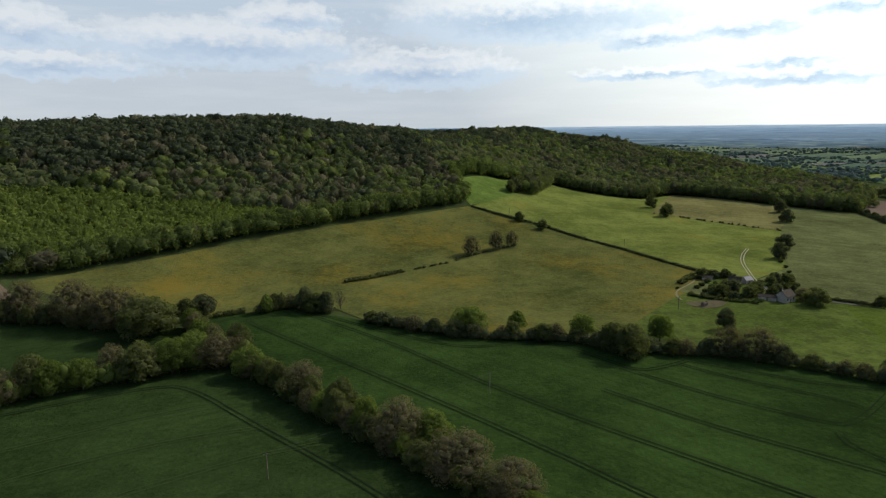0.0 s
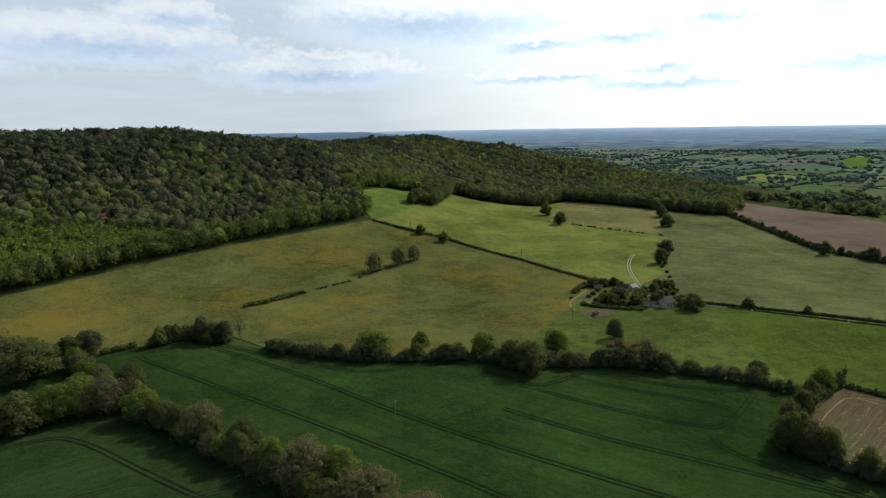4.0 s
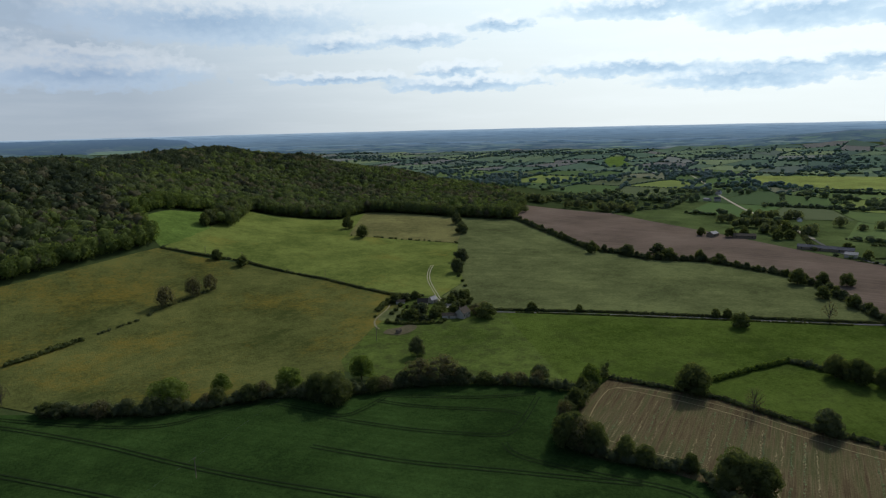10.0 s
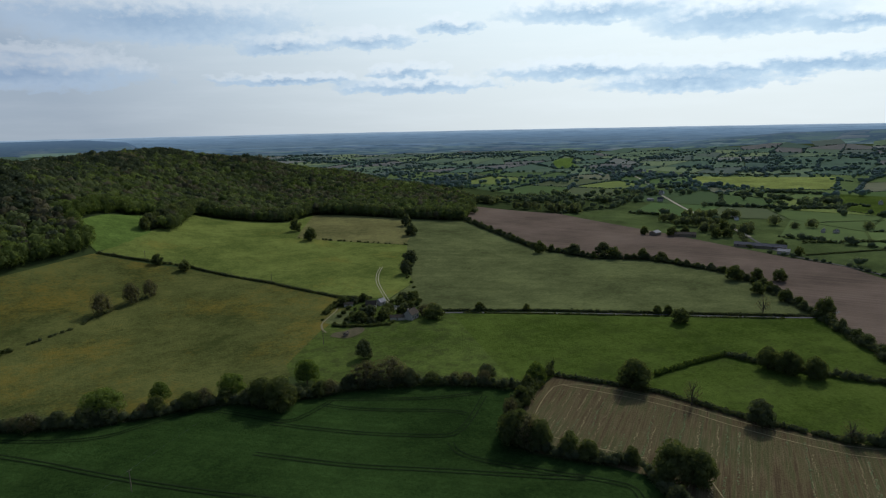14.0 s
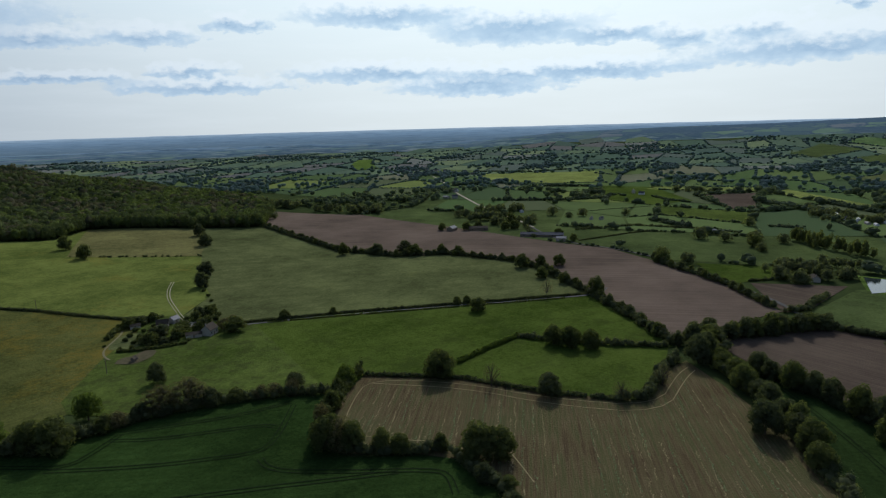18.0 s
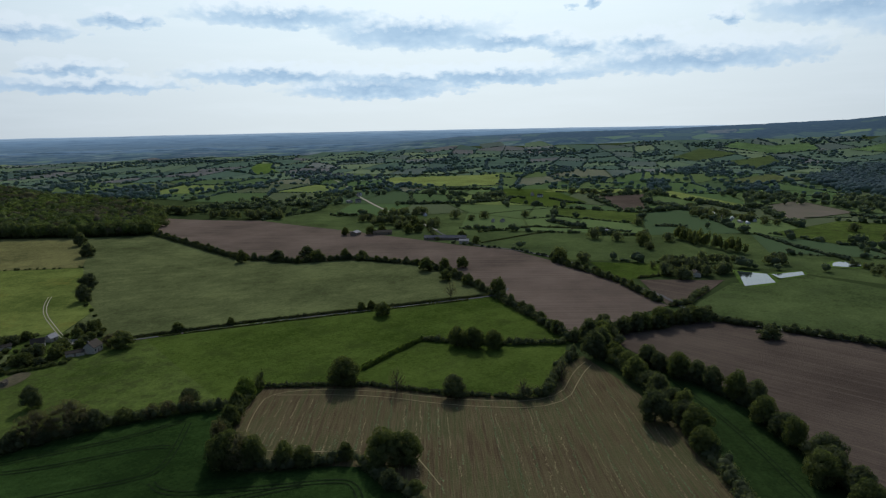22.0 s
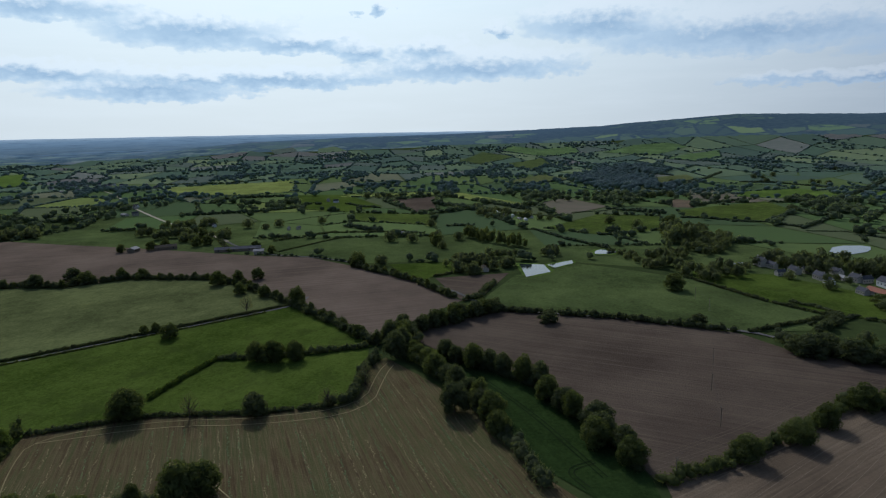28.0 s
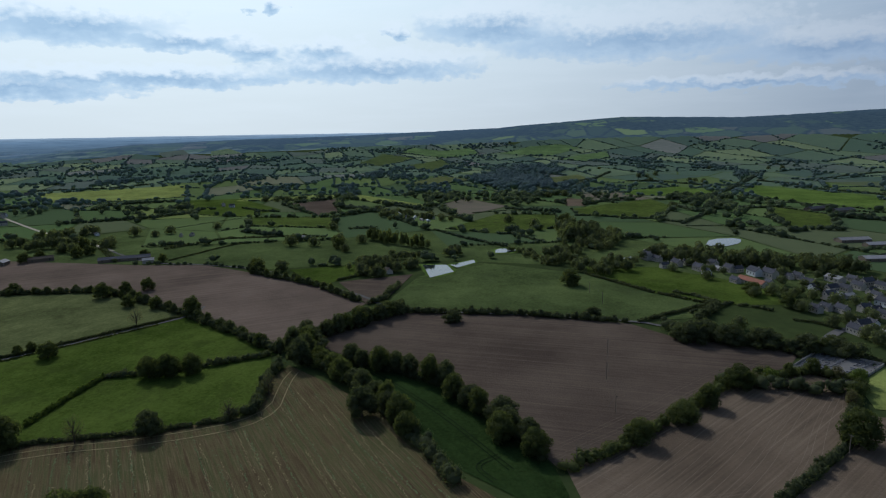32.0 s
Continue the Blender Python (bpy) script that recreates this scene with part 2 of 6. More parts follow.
def mown(name, turn):
    """Mown stubble: fine streaks of brown, tan and green along one bearing, over broad drier and greener patches."""
    def paint(t, place):
        row = noise_at(t, place, 1.0, 4.0, 0.6, (0.75, 0.02, 0.0), turn)
        thin = noise_at(t, place, 1.0, 3.0, 0.7, (2.4, 0.05, 0.0), turn)
        broad = noise_at(t, place, 0.022, 5.0, 0.6)
        c = ramp(t, calc(t, "ADD", calc(t, "MULTIPLY", row, 0.6), calc(t, "MULTIPLY", broad, 0.4)), [(0.38, (0.056, 0.041, 0.022)), (0.45, (0.074, 0.057, 0.029)), (0.50, (0.086, 0.074, 0.035)), (0.56, (0.063, 0.066, 0.027))])
        c = blend(t, ramp(t, thin, [(0.52, 0.0), (0.64, 0.5)]), c, (0.150, 0.122, 0.068))
        c = blend(t, ramp(t, thin, [(0.34, 0.25), (0.45, 0.0)]), c, (0.052, 0.040, 0.025))
        return blend(t, ramp(t, noise_at(t, place, 0.9, 4.0, 0.7), [(0.45, 0.0), (0.75, 0.35)]), c, (0.112, 0.094, 0.052))
    return surface(name, paint, 1.0, 0.5, 1.2, 0.0)


def attribute(t, name):
    n = node(t, "ShaderNodeAttribute")
    n.attribute_name = name
    return n.outputs["Fac"]


def foliage(name, dark, light, translucent=0.35):
    """Leaves: tint varies from plant to plant by the attribute 'tint' or by object, and from leaf to leaf."""
    def paint(t, place):
        tint = attribute(t, "tint")
        own = node(t, "ShaderNodeObjectInfo").outputs["Random"]
        leaf = node(t, "ShaderNodeNewGeometry").outputs["Random Per Island"]
        v = calc(t, "ADD", calc(t, "ADD", calc(t, "MULTIPLY", own, 0.35), tint), calc(t, "MULTIPLY", leaf, 0.22))
        v = calc(t, "ADD", v, calc(t, "MULTIPLY", calc(t, "SUBTRACT", noise_at(t, place, 0.35, 3.0), 0.5), 0.5))
        return ramp(t, v, [(0.0, dark), (1.0, light)])
    return surface(name, paint, 0.9, translucent=translucent, spec=0.0)


def mottled(name, low, high, scale, rough=0.85, bump=0.0, bump_scale=4.0, spec=0.04):
    def paint(t, place):
        own = node(t, "ShaderNodeObjectInfo").outputs["Random"]
        v = calc(t, "ADD", calc(t, "MULTIPLY", noise_at(t, place, scale, 5.0, 0.65), 0.8), calc(t, "MULTIPLY", own, 0.3))
        return ramp(t, v, [(0.25, low), (0.85, high)])
    m = surface(name, paint, rough, bump, bump_scale, spec)
    return m


M = {
    "cereal": meadow("winter cereal", (0.017, 0.034, 0.009), (0.026, 0.049, 0.012), lines=(46, 0.35, 0.45)),
    "cereal_b": meadow("young cereal", (0.016, 0.029, 0.009), (0.024, 0.042, 0.012), lines=(-60, 0.30, 0.45)),
    "hay": meadow("flowering hay meadow", (0.054, 0.066, 0.019), (0.082, 0.088, 0.025), (0.150, 0.112, 0.019), 0.50, 0.010),
    "pasture": meadow("bright pasture", (0.041, 0.066, 0.011), (0.060, 0.085, 0.016), (0.036, 0.051, 0.012), 0.50, 0.05),
    "pasture_b": meadow("open grazing", (0.080, 0.108, 0.024), (0.112, 0.134, 0.032), (0.17, 0.145, 0.03), 0.55, 0.012),
    "ley": meadow("grey-green ley", (0.070, 0.084, 0.032), (0.096, 0.110, 0.042), (0.115, 0.130, 0.036), 0.60, 0.015, (50, 0.12, 0.3)),
    "dry": meadow("dry grass", (0.105, 0.105, 0.040), (0.135, 0.130, 0.048)),
    "lush": meadow("lush grass", (0.064, 0.105, 0.022), (0.088, 0.130, 0.028)),
    "rough": meadow("rough grass", (0.046, 0.072, 0.014), (0.074, 0.100, 0.022), (0.040, 0.052, 0.016), 0.46, 0.10),
    "far_pasture": meadow("damp pasture", (0.050, 0.071, 0.024), (0.070, 0.093, 0.031), (0.047, 0.063, 0.025), 0.5, 0.03),
    "far_lush": meadow("cool green far pasture", (0.070, 0.112, 0.042), (0.092, 0.140, 0.052)),
    "rape": meadow("yellow-green crop", (0.135, 0.165, 0.045), (0.170, 0.200, 0.055)),
    "plough_pink": tilled("pinkish ploughland", (0.090, 0.070, 0.053), (0.134, 0.104, 0.079), 30),
    "plough_brown": tilled("brown ploughland", (0.060, 0.046, 0.035), (0.096, 0.076, 0.056), -12, (0.118, 0.095, 0.069)),
    "seedbed": tilled("pale seedbed", (0.090, 0.069, 0.047), (0.140, 0.109, 0.075), 44, (0.180, 0.144, 0.101), 0.8),
    "stubble": mown("mown stubble", -57),
    "swath": mottled("cut grass swath", (0.078, 0.108, 0.048), (0.135, 0.165, 0.080), 1.2, 1.0, spec=0.0),
    "straw": mottled("dry straw swath", (0.150, 0.128, 0.066), (0.260, 0.225, 0.125), 1.2, 1.0, spec=0.0),
    "wheel": mottled("bare wheel track", (0.008, 0.014, 0.006), (0.018, 0.026, 0.012), 0.6, 1.0, spec=0.0),
    "wheel_faint": mottled("faint trodden crop", (0.024, 0.042, 0.013), (0.040, 0.060, 0.020), 0.6, 1.0, spec=0.0),
    "wheel_soil": mottled("pressed soil track", (0.093, 0.075, 0.056), (0.145, 0.117, 0.088), 0.6, 1.0, spec=0.0),
    "seed_line": mottled("pale drill line", (0.125, 0.100, 0.071), (0.190, 0.154, 0.110), 0.6, 1.0, spec=0.0),
    "wheel_pale": mottled("pale wheel track", (0.12, 0.11, 0.06), (0.20, 0.18, 0.10), 0.6),
    "track": mottled("chalky track", (0.22, 0.20, 0.14), (0.34, 0.31, 0.23), 0.5),
    "dirt": mottled("trodden earth", (0.036, 0.040, 0.018), (0.105, 0.090, 0.056), 0.35, spec=0.0),
    "asphalt": mottled("worn asphalt", (0.075, 0.074, 0.070), (0.125, 0.122, 0.115), 0.4, 1.0, spec=0.0),
    "leaf": foliage("spring foliage", (0.056, 0.070, 0.028), (0.150, 0.166, 0.062), 0.5),
    "leaf_light": foliage("fresh light foliage", (0.070, 0.100, 0.024), (0.165, 0.210, 0.056), 0.5),
    "leaf_dark": foliage("dark foliage", (0.056, 0.067, 0.038), (0.130, 0.146, 0.072), 0.5),
    "leaf_pine": foliage("dark pine needles", (0.026, 0.036, 0.024), (0.066, 0.080, 0.044), 0.3),
    "leaf_bud": foliage("budding brownish twigs", (0.084, 0.078, 0.046), (0.172, 0.158, 0.088), 0.5),
    "leaf_wood": foliage("mixed woodland foliage", (0.054, 0.070, 0.031), (0.124, 0.148, 0.060), 0.45),
    "leaf_fresh": foliage("fresh beech foliage", (0.060, 0.084, 0.026), (0.132, 0.165, 0.050), 0.5),
    "leaf_brown": foliage("brownish woodland in bud", (0.066, 0.064, 0.041), (0.126, 0.120, 0.070), 0.45),
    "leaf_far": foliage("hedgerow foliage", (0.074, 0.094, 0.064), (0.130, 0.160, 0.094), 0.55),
    # distance haze is put into this base colour: bluer and paler leaves
    "leaf_hazed": foliage("hedgerow foliage with painted haze", (0.112, 0.156, 0.166), (0.165, 0.212, 0.212), 0.6),
    "bark": mottled("grey bark", (0.035, 0.03, 0.024), (0.085, 0.072, 0.058), 2.0),
    "wood": mottled("weathered wood", (0.10, 0.08, 0.06), (0.20, 0.17, 0.13), 1.5),
    "stone": mottled("rubble stone", (0.26, 0.24, 0.20), (0.42, 0.39, 0.33), 1.2, bump=0.3),
    "render": mottled("pale render", (0.27, 0.25, 0.21), (0.42, 0.39, 0.34), 0.6),
    "white": mottled("white paint", (0.42, 0.42, 0.40), (0.58, 0.58, 0.56), 0.5),
    "slate": mottled("slate roof", (0.034, 0.037, 0.043), (0.085, 0.087, 0.098), 1.5, 0.9, 0.3, 5.0, 0.05),
    "tile": mottled("red-brown tiles", (0.16, 0.075, 0.05), (0.28, 0.13, 0.09), 1.5),
    "tile_old": mottled("weathered brown tiles", (0.036, 0.032, 0.025), (0.082, 0.070, 0.055), 1.5, spec=0.02),
    "tin": mottled("pale sheet roof", (0.17, 0.165, 0.16), (0.29, 0.285, 0.28), 0.5, 0.85, spec=0.1),
    "pane": mottled("dark window glass", (0.02, 0.025, 0.03), (0.04, 0.045, 0.05), 1.0, 0.08, spec=0.6),
    "granite": mottled("polished grave stone", (0.03, 0.03, 0.034), (0.20, 0.20, 0.20), 0.4, 0.5, spec=0.2),
    "gravel": mottled("gravel", (0.11, 0.108, 0.10), (0.165, 0.16, 0.148), 0.8, 1.0, spec=0.0),
    "water": mottled("pond water", (0.02, 0.03, 0.03), (0.03, 0.04, 0.038), 0.3, 0.04, 0.02, 1.5, 0.8),
}


def patchwork(name, stops, over):
    """Distant farmland, one colour to a field."""
    def paint(t, place):
        own = node(t, "ShaderNodeNewGeometry").outputs["Random Per Island"]
        c = ramp(t, own, stops, "CONSTANT")
        return blend(t, ramp(t, noise_at(t, place, 0.03, 6.0, 0.65), [(0.3, 0.0), (0.75, 0.5)]), c, over)
    return surface(name, paint, 1.0, spec=0.0)


M["patchwork"] = patchwork("patchwork of fields", [(0.0, (0.067, 0.102, 0.037)), (0.16, (0.090, 0.125, 0.042)), (0.34, (0.058, 0.088, 0.039)), (0.5, (0.102, 0.142, 0.046)), (0.66, (0.086, 0.102, 0.051)),
                                                  (0.76, (0.072, 0.114, 0.039)), (0.88, (0.139, 0.116, 0.088)), (0.92, (0.151, 0.186, 0.051)), (0.96, (0.139, 0.142, 0.090))], (0.058, 0.081, 0.039))
# for fields beyond 1500 m: blue of distance haze mixed into each colour
M["hazed_patchwork"] = patchwork("distant fields with painted haze", [(0.0, (0.070, 0.108, 0.070)), (0.2, (0.088, 0.126, 0.077)), (0.4, (0.062, 0.094, 0.070)), (0.55, (0.110, 0.150, 0.079)), (0.70, (0.088, 0.108, 0.086)),
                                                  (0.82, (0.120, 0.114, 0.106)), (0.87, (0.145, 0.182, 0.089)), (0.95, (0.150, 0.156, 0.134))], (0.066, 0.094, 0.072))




def base_ground():
    def paint(t, place):
        a = ramp(t, noise_at(t, place, 0.006, 6.0, 0.65), [(0.35, (0.028, 0.042, 0.016)), (0.5, (0.044, 0.060, 0.020)), (0.65, (0.036, 0.050, 0.018))])
        return blend(t, ramp(t, noise_at(t, place, 0.08, 6.0, 0.7), [(0.4, 0.0), (0.7, 0.6)]), a, (0.022, 0.032, 0.013))
    return surface("open country", paint, 1.0, 0.3, 0.5, 0.0)


M["country"] = base_ground()

# ---- building helpers ----
rng = np.random.default_rng(7)


def quick_mesh(name, verts, faces, material, tint=None, smooth=False):
    """A mesh from arrays: faces all have the same number of corners."""
    verts, faces = np.asarray(verts, np.float32), np.asarray(faces, np.int32)
    n = faces.shape[1]
    me = bpy.data.meshes.new(name)
    me.vertices.add(len(verts))
    me.vertices.foreach_set("co", verts.ravel())
    me.loops.add(faces.size)
    me.loops.foreach_set("vertex_index", faces.ravel())
    me.polygons.add(len(faces))
    me.polygons.foreach_set("loop_start", np.arange(0, faces.size, n, dtype=np.int32))
    if tint is not None:
        me.attributes.new("tint", "FLOAT", "POINT").data.foreach_set("value", np.asarray(tint, np.float32))
    me.update(calc_edges=True)
    if smooth:
        me.polygons.foreach_set("use_smooth", np.ones(len(faces), bool))
    me.materials.append(material)
    return me


def part(name, bm, material, parent=None, label=""):
    """Links a bmesh, or a finished mesh, as one mesh object under a thing or part."""
    if isinstance(bm, bpy.types.Mesh):
        me = bm
    else:
        me = bpy.data.meshes.new(name)
        bm.to_mesh(me)
        bm.free()
        me.materials.append(material)
    ob = new(name, me)
    ob.parent = parent
    return tagged(ob, label)


def thing(name, at, label, category, group="", kind=""):
    ob = new(name)
    ob.matrix_world = at
    return tagged(ob, label, category, group, kind)


def box(bm, x0, x1, y0, y1, z0, z1, bevel=0.0):
    m = pose((x0 + x1) / 2, (y0 + y1) / 2, (z0 + z1) / 2) @ Matrix.Diagonal((x1 - x0, y1 - y0, z1 - z0, 1))
    made = bmesh.ops.create_cube(bm, size=1, matrix=m)
    if bevel:
        bmesh.ops.bevel(bm, geom=list({e for v in made["verts"] for e in v.link_edges}), offset=bevel, segments=1, affect="EDGES")
    return bm


def boxed(*args):
    return box(bmesh.new(), *args)


def tube(points, radii, sides=7):
    """Verts and quads of a tapered tube through points."""
    pts = [Vector(p) for p in points]
    verts, faces = [], []
    for i, (p, r) in enumerate(zip(pts, radii)):
        along = (pts[min(i + 1, len(pts) - 1)] - pts[max(i - 1, 0)]).normalized()
        side = along.cross(Vector((0.31, 0.95, 0.05))).normalized()
        up = along.cross(side)
        for k in range(sides):
            a = 2 * math.pi * k / sides
            verts.append(p + (side * math.cos(a) + up * math.sin(a)) * r)
    for i in range(len(pts) - 1):
        for k in range(sides):
            a, b = i * sides + k, i * sides + (k + 1) % sides
            faces.append((a, b, b + sides, a + sides))
    return verts, faces


def join_quads(name, pieces, material):
    verts, faces = [], []
    for v, f in pieces:
        faces += [tuple(i + len(verts) for i in q) for q in f]
        verts += [tuple(p) for p in v]
    return quick_mesh(name, verts, faces, material, smooth=True)


def ball(subdivisions):
    bm = bmesh.new()
    bmesh.ops.create_icosphere(bm, subdivisions=subdivisions, radius=1)
    v = np.array([p.co[:] for p in bm.verts])
    f = np.array([[q.index for q in p.verts] for p in bm.faces])
    bm.free()
    return v, f


BALL_1, BALL_2 = ball(1), ball(2)


def leaves(r, lobes, count, size, ruffle=0.6):
    """Triangles scattered over the outer skin of lobes (rows of centre and three radii)."""
    lobes = np.asarray(lobes, float)
    area = lobes[:, 3] * lobes[:, 4]
    tries = int(count * 1.7)
    pick = r.choice(len(lobes), tries, p=area / area.sum())
    d = r.normal(size=(tries, 3))
    d[:, 2] += 0.25
    d /= np.linalg.norm(d, axis=1)[:, None]
    c = lobes[pick, :3] + d * lobes[pick, 3:] * r.uniform(0.80, 1.10, (tries, 1))
    if len(lobes) < 40:
        # those buried in a neighbouring lobe are left out first
        depth = np.min(np.linalg.norm((c[:, None] - lobes[None, :, :3]) / lobes[None, :, 3:], axis=2) + (np.arange(len(lobes))[None] == pick[:, None]), axis=1)
        best = np.argsort(depth < 0.85, kind="stable")[:count]
    else:
        best = np.arange(count)
    c, d = c[best], d[best]
    n = d + r.normal(size=(count, 3)) * ruffle
    n /= np.linalg.norm(n, axis=1)[:, None]
    a = np.cross(n, r.normal(size=(count, 3)))
    a /= np.linalg.norm(a, axis=1)[:, None]
    b = np.cross(n, a)
    s = size * r.uniform(0.55, 1.25, (count, 1))
    v = np.stack([c - a * s * 0.6 - b * s * 0.4, c + a * s * 0.6 - b * s * 0.35, c + b * s * 0.7], 1).reshape(-1, 3)
    f = np.arange(count * 3).reshape(-1, 3)
    return v, f


def cores(r, lobes, base, factor=0.84):
    vs, fs, k = [], [], 0
    for x, y, z, rx, ry, rz in lobes:
        v = base[0] * (1 + r.normal(size=(len(base[0]), 1)) * 0.13)
        vs.append(v * np.array([rx, ry, rz]) * factor + np.array([x, y, z]))
        fs.append(base[1] + k)
        k += len(v)
    return np.concatenate(vs), np.concatenate(fs)


def crown_lobes(r, height, width, low=0.22, count=11):
    """Lobes of a broad crown between low * height and height."""
    out = [(0, 0, height * (low + 0.42), width * 0.33, width * 0.33, height * 0.30)]
    for i in range(count):
        a, k = 2.4 * i + r.uniform(-0.4, 0.4), (i + 0.5) / count
        z = height * (low + 0.10 + (0.98 - low - 0.22) * k)
        reach = width * 0.36 * math.sqrt(max(0.08, 1 - (2 * (k - 0.38)) ** 2 * 0.75)) * r.uniform(0.75, 1.15)
        s = width * r.uniform(0.16, 0.25)
        out.append((math.cos(a) * reach, math.sin(a) * reach, z, s, s, s * r.uniform(0.7, 1.0)))
    return out


def merge(*pieces):
    vs, fs, k = [], [], 0
    for v, f in pieces:
        vs.append(v), fs.append(f + k)
        k += len(v)
    return np.concatenate(vs), np.concatenate(fs)


def draped(name, outline, material, lift=0.25, cell=14.0):
    """A field: the outline cut into cells and laid on the land."""
    bm = bmesh.new()
    bm.faces.new([bm.verts.new((x, y, 0)) for x, y in outline])
    xs, ys = [p[0] for p in outline], [p[1] for p in outline]
    for lo, hi, ax in ((min(xs), max(xs), 0), (min(ys), max(ys), 1)):
        k = math.ceil(lo / cell) * cell
        while k < hi:
            co, no = [0, 0, 0], [0, 0, 0]
            co[ax], no[ax] = k, 1
            bmesh.ops.bisect_plane(bm, geom=bm.verts[:] + bm.edges[:] + bm.faces[:], plane_co=co, plane_no=no)
            k += cell
    z = land([v.co.x for v in bm.verts], [v.co.y for v in bm.verts])
    for v, h in zip(bm.verts, z):
        v.co.z = h + lift
    bm.normal_update()
    if sum(f.normal.z for f in bm.faces) < 0:
        bmesh.ops.reverse_faces(bm, faces=bm.faces[:])
    me = bpy.data.meshes.new(name)
    bm.to_mesh(me)
    bm.free()
    me.materials.append(material)
    return me


def along(points, step):
    """Points every step metres along a polyline, with their bearing."""
    out = []
    for (x0, y0), (x1, y1) in zip(points, points[1:]):
        n = max(1, round(math.hypot(x1 - x0, y1 - y0) / step))
        out += [(x0 + (x1 - x0) * i / n, y0 + (y1 - y0) * i / n, math.atan2(y1 - y0, x1 - x0)) for i in range(n)]
    x0, y0 = points[-2]
    x1, y1 = points[-1]
    return out + [(x1, y1, math.atan2(y1 - y0, x1 - x0))]


def rounded(points, rounds=2):
    """Corner-cutting, to smooth a polyline."""
    for _ in range(rounds):
        out = [points[0]]
        for (x0, y0), (x1, y1) in zip(points, points[1:]):
            out += [(x0 * 0.75 + x1 * 0.25, y0 * 0.75 + y1 * 0.25), (x0 * 0.25 + x1 * 0.75, y0 * 0.25 + y1 * 0.75)]
        points = out + [points[-1]]
    return points


def ribbon(name, points, width, material, lift=0.4, offset=0.0, rough=0.0):
    """A strip on the land along a polyline, slightly uneven in width."""
    verts, faces = [], []
    for i, (x, y, a) in enumerate(along(points, 4.0)):
        nx, ny = -math.sin(a), math.cos(a)
        h = width / 2 * (1 + rough * math.sin(i * 1.7) * math.sin(i * 0.61))
        for k in (offset - h, offset + h):
            verts.append((x + nx * k, y + ny * k))
        if i:
            faces.append((2 * i - 2, 2 * i, 2 * i + 1, 2 * i - 1))
    z = land([v[0] for v in verts], [v[1] for v in verts]) + lift
    return quick_mesh(name, [(x, y, h) for (x, y), h in zip(verts, z)], [f[::-1] for f in faces], material)


def inside(x, y, outline):
    x, y = np.asarray(x, float), np.asarray(y, float)
    hit = np.zeros(x.shape, bool)
    for (x0, y0), (x1, y1) in zip(outline, outline[1:] + outline[:1]):
        hit ^= ((y0 > y) != (y1 > y)) & (x < (x1 - x0) * (y - y0) / ((y1 - y0) or 1e-9) + x0)
    return hit


def scattered(name, variants, places, material):
    """One mesh of many plants: variants are (verts, triangles); places rows of x, y, z, width, height, turn, tint."""
    places = np.asarray(places, float)
    kind = rng.integers(0, len(variants), len(places))
    vs, fs, ts, k = [], [], [], 0
    for i, (v, f) in enumerate(variants):
        p = places[kind == i]
        if not len(p):
            continue
        c, s = np.cos(p[:, 5])[:, None], np.sin(p[:, 5])[:, None]
        x = (v[None, :, 0] * c - v[None, :, 1] * s) * p[:, 3:4] + p[:, 0:1]
        y = (v[None, :, 0] * s + v[None, :, 1] * c) * p[:, 3:4] + p[:, 1:2]
        z = v[None, :, 2] * p[:, 4:5] + p[:, 2:3]
        vs.append(np.stack([x, y, z], -1).reshape(-1, 3))
        fs.append((f[None] + (np.arange(len(p)) * len(v))[:, None, None] + k).reshape(-1, 3))
        ts.append(np.repeat(p[:, 6], len(v)))
        k += len(p) * len(v)
    return quick_mesh(name, np.concatenate(vs), np.concatenate(fs), material, np.concatenate(ts))


# ---- ground and far distance ----
rings = np.concatenate([np.arange(0, 1500, 15.0), 1500 * np.exp(np.linspace(0, math.log(EDGE / 1500), 66))])
rings[0] = 1.0
SPOKES = 480
turns = np.linspace(0, 2 * math.pi, SPOKES, endpoint=False)
gx, gy = rings[:, None] * np.cos(turns), rings[:, None] * np.sin(turns)
gz = land(gx, gy)
ids = np.arange(gx.size).reshape(gx.shape)
quads = np.stack([ids[:-1], ids[1:], np.roll(ids, -1, 1)[1:], np.roll(ids, -1, 1)[:-1]], -1).reshape(-1, 4)
quads = np.concatenate([quads, [[ids[0, 0], ids[0, 120], ids[0, 240], ids[0, 360]]]])
ground = new("ground", quick_mesh("ground", np.stack([gx, gy, gz], -1).reshape(-1, 3), quads, M["country"], smooth=True))
tagged(ground, "open green farmland reaching out to the horizon", "ground", kind="structure")


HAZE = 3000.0


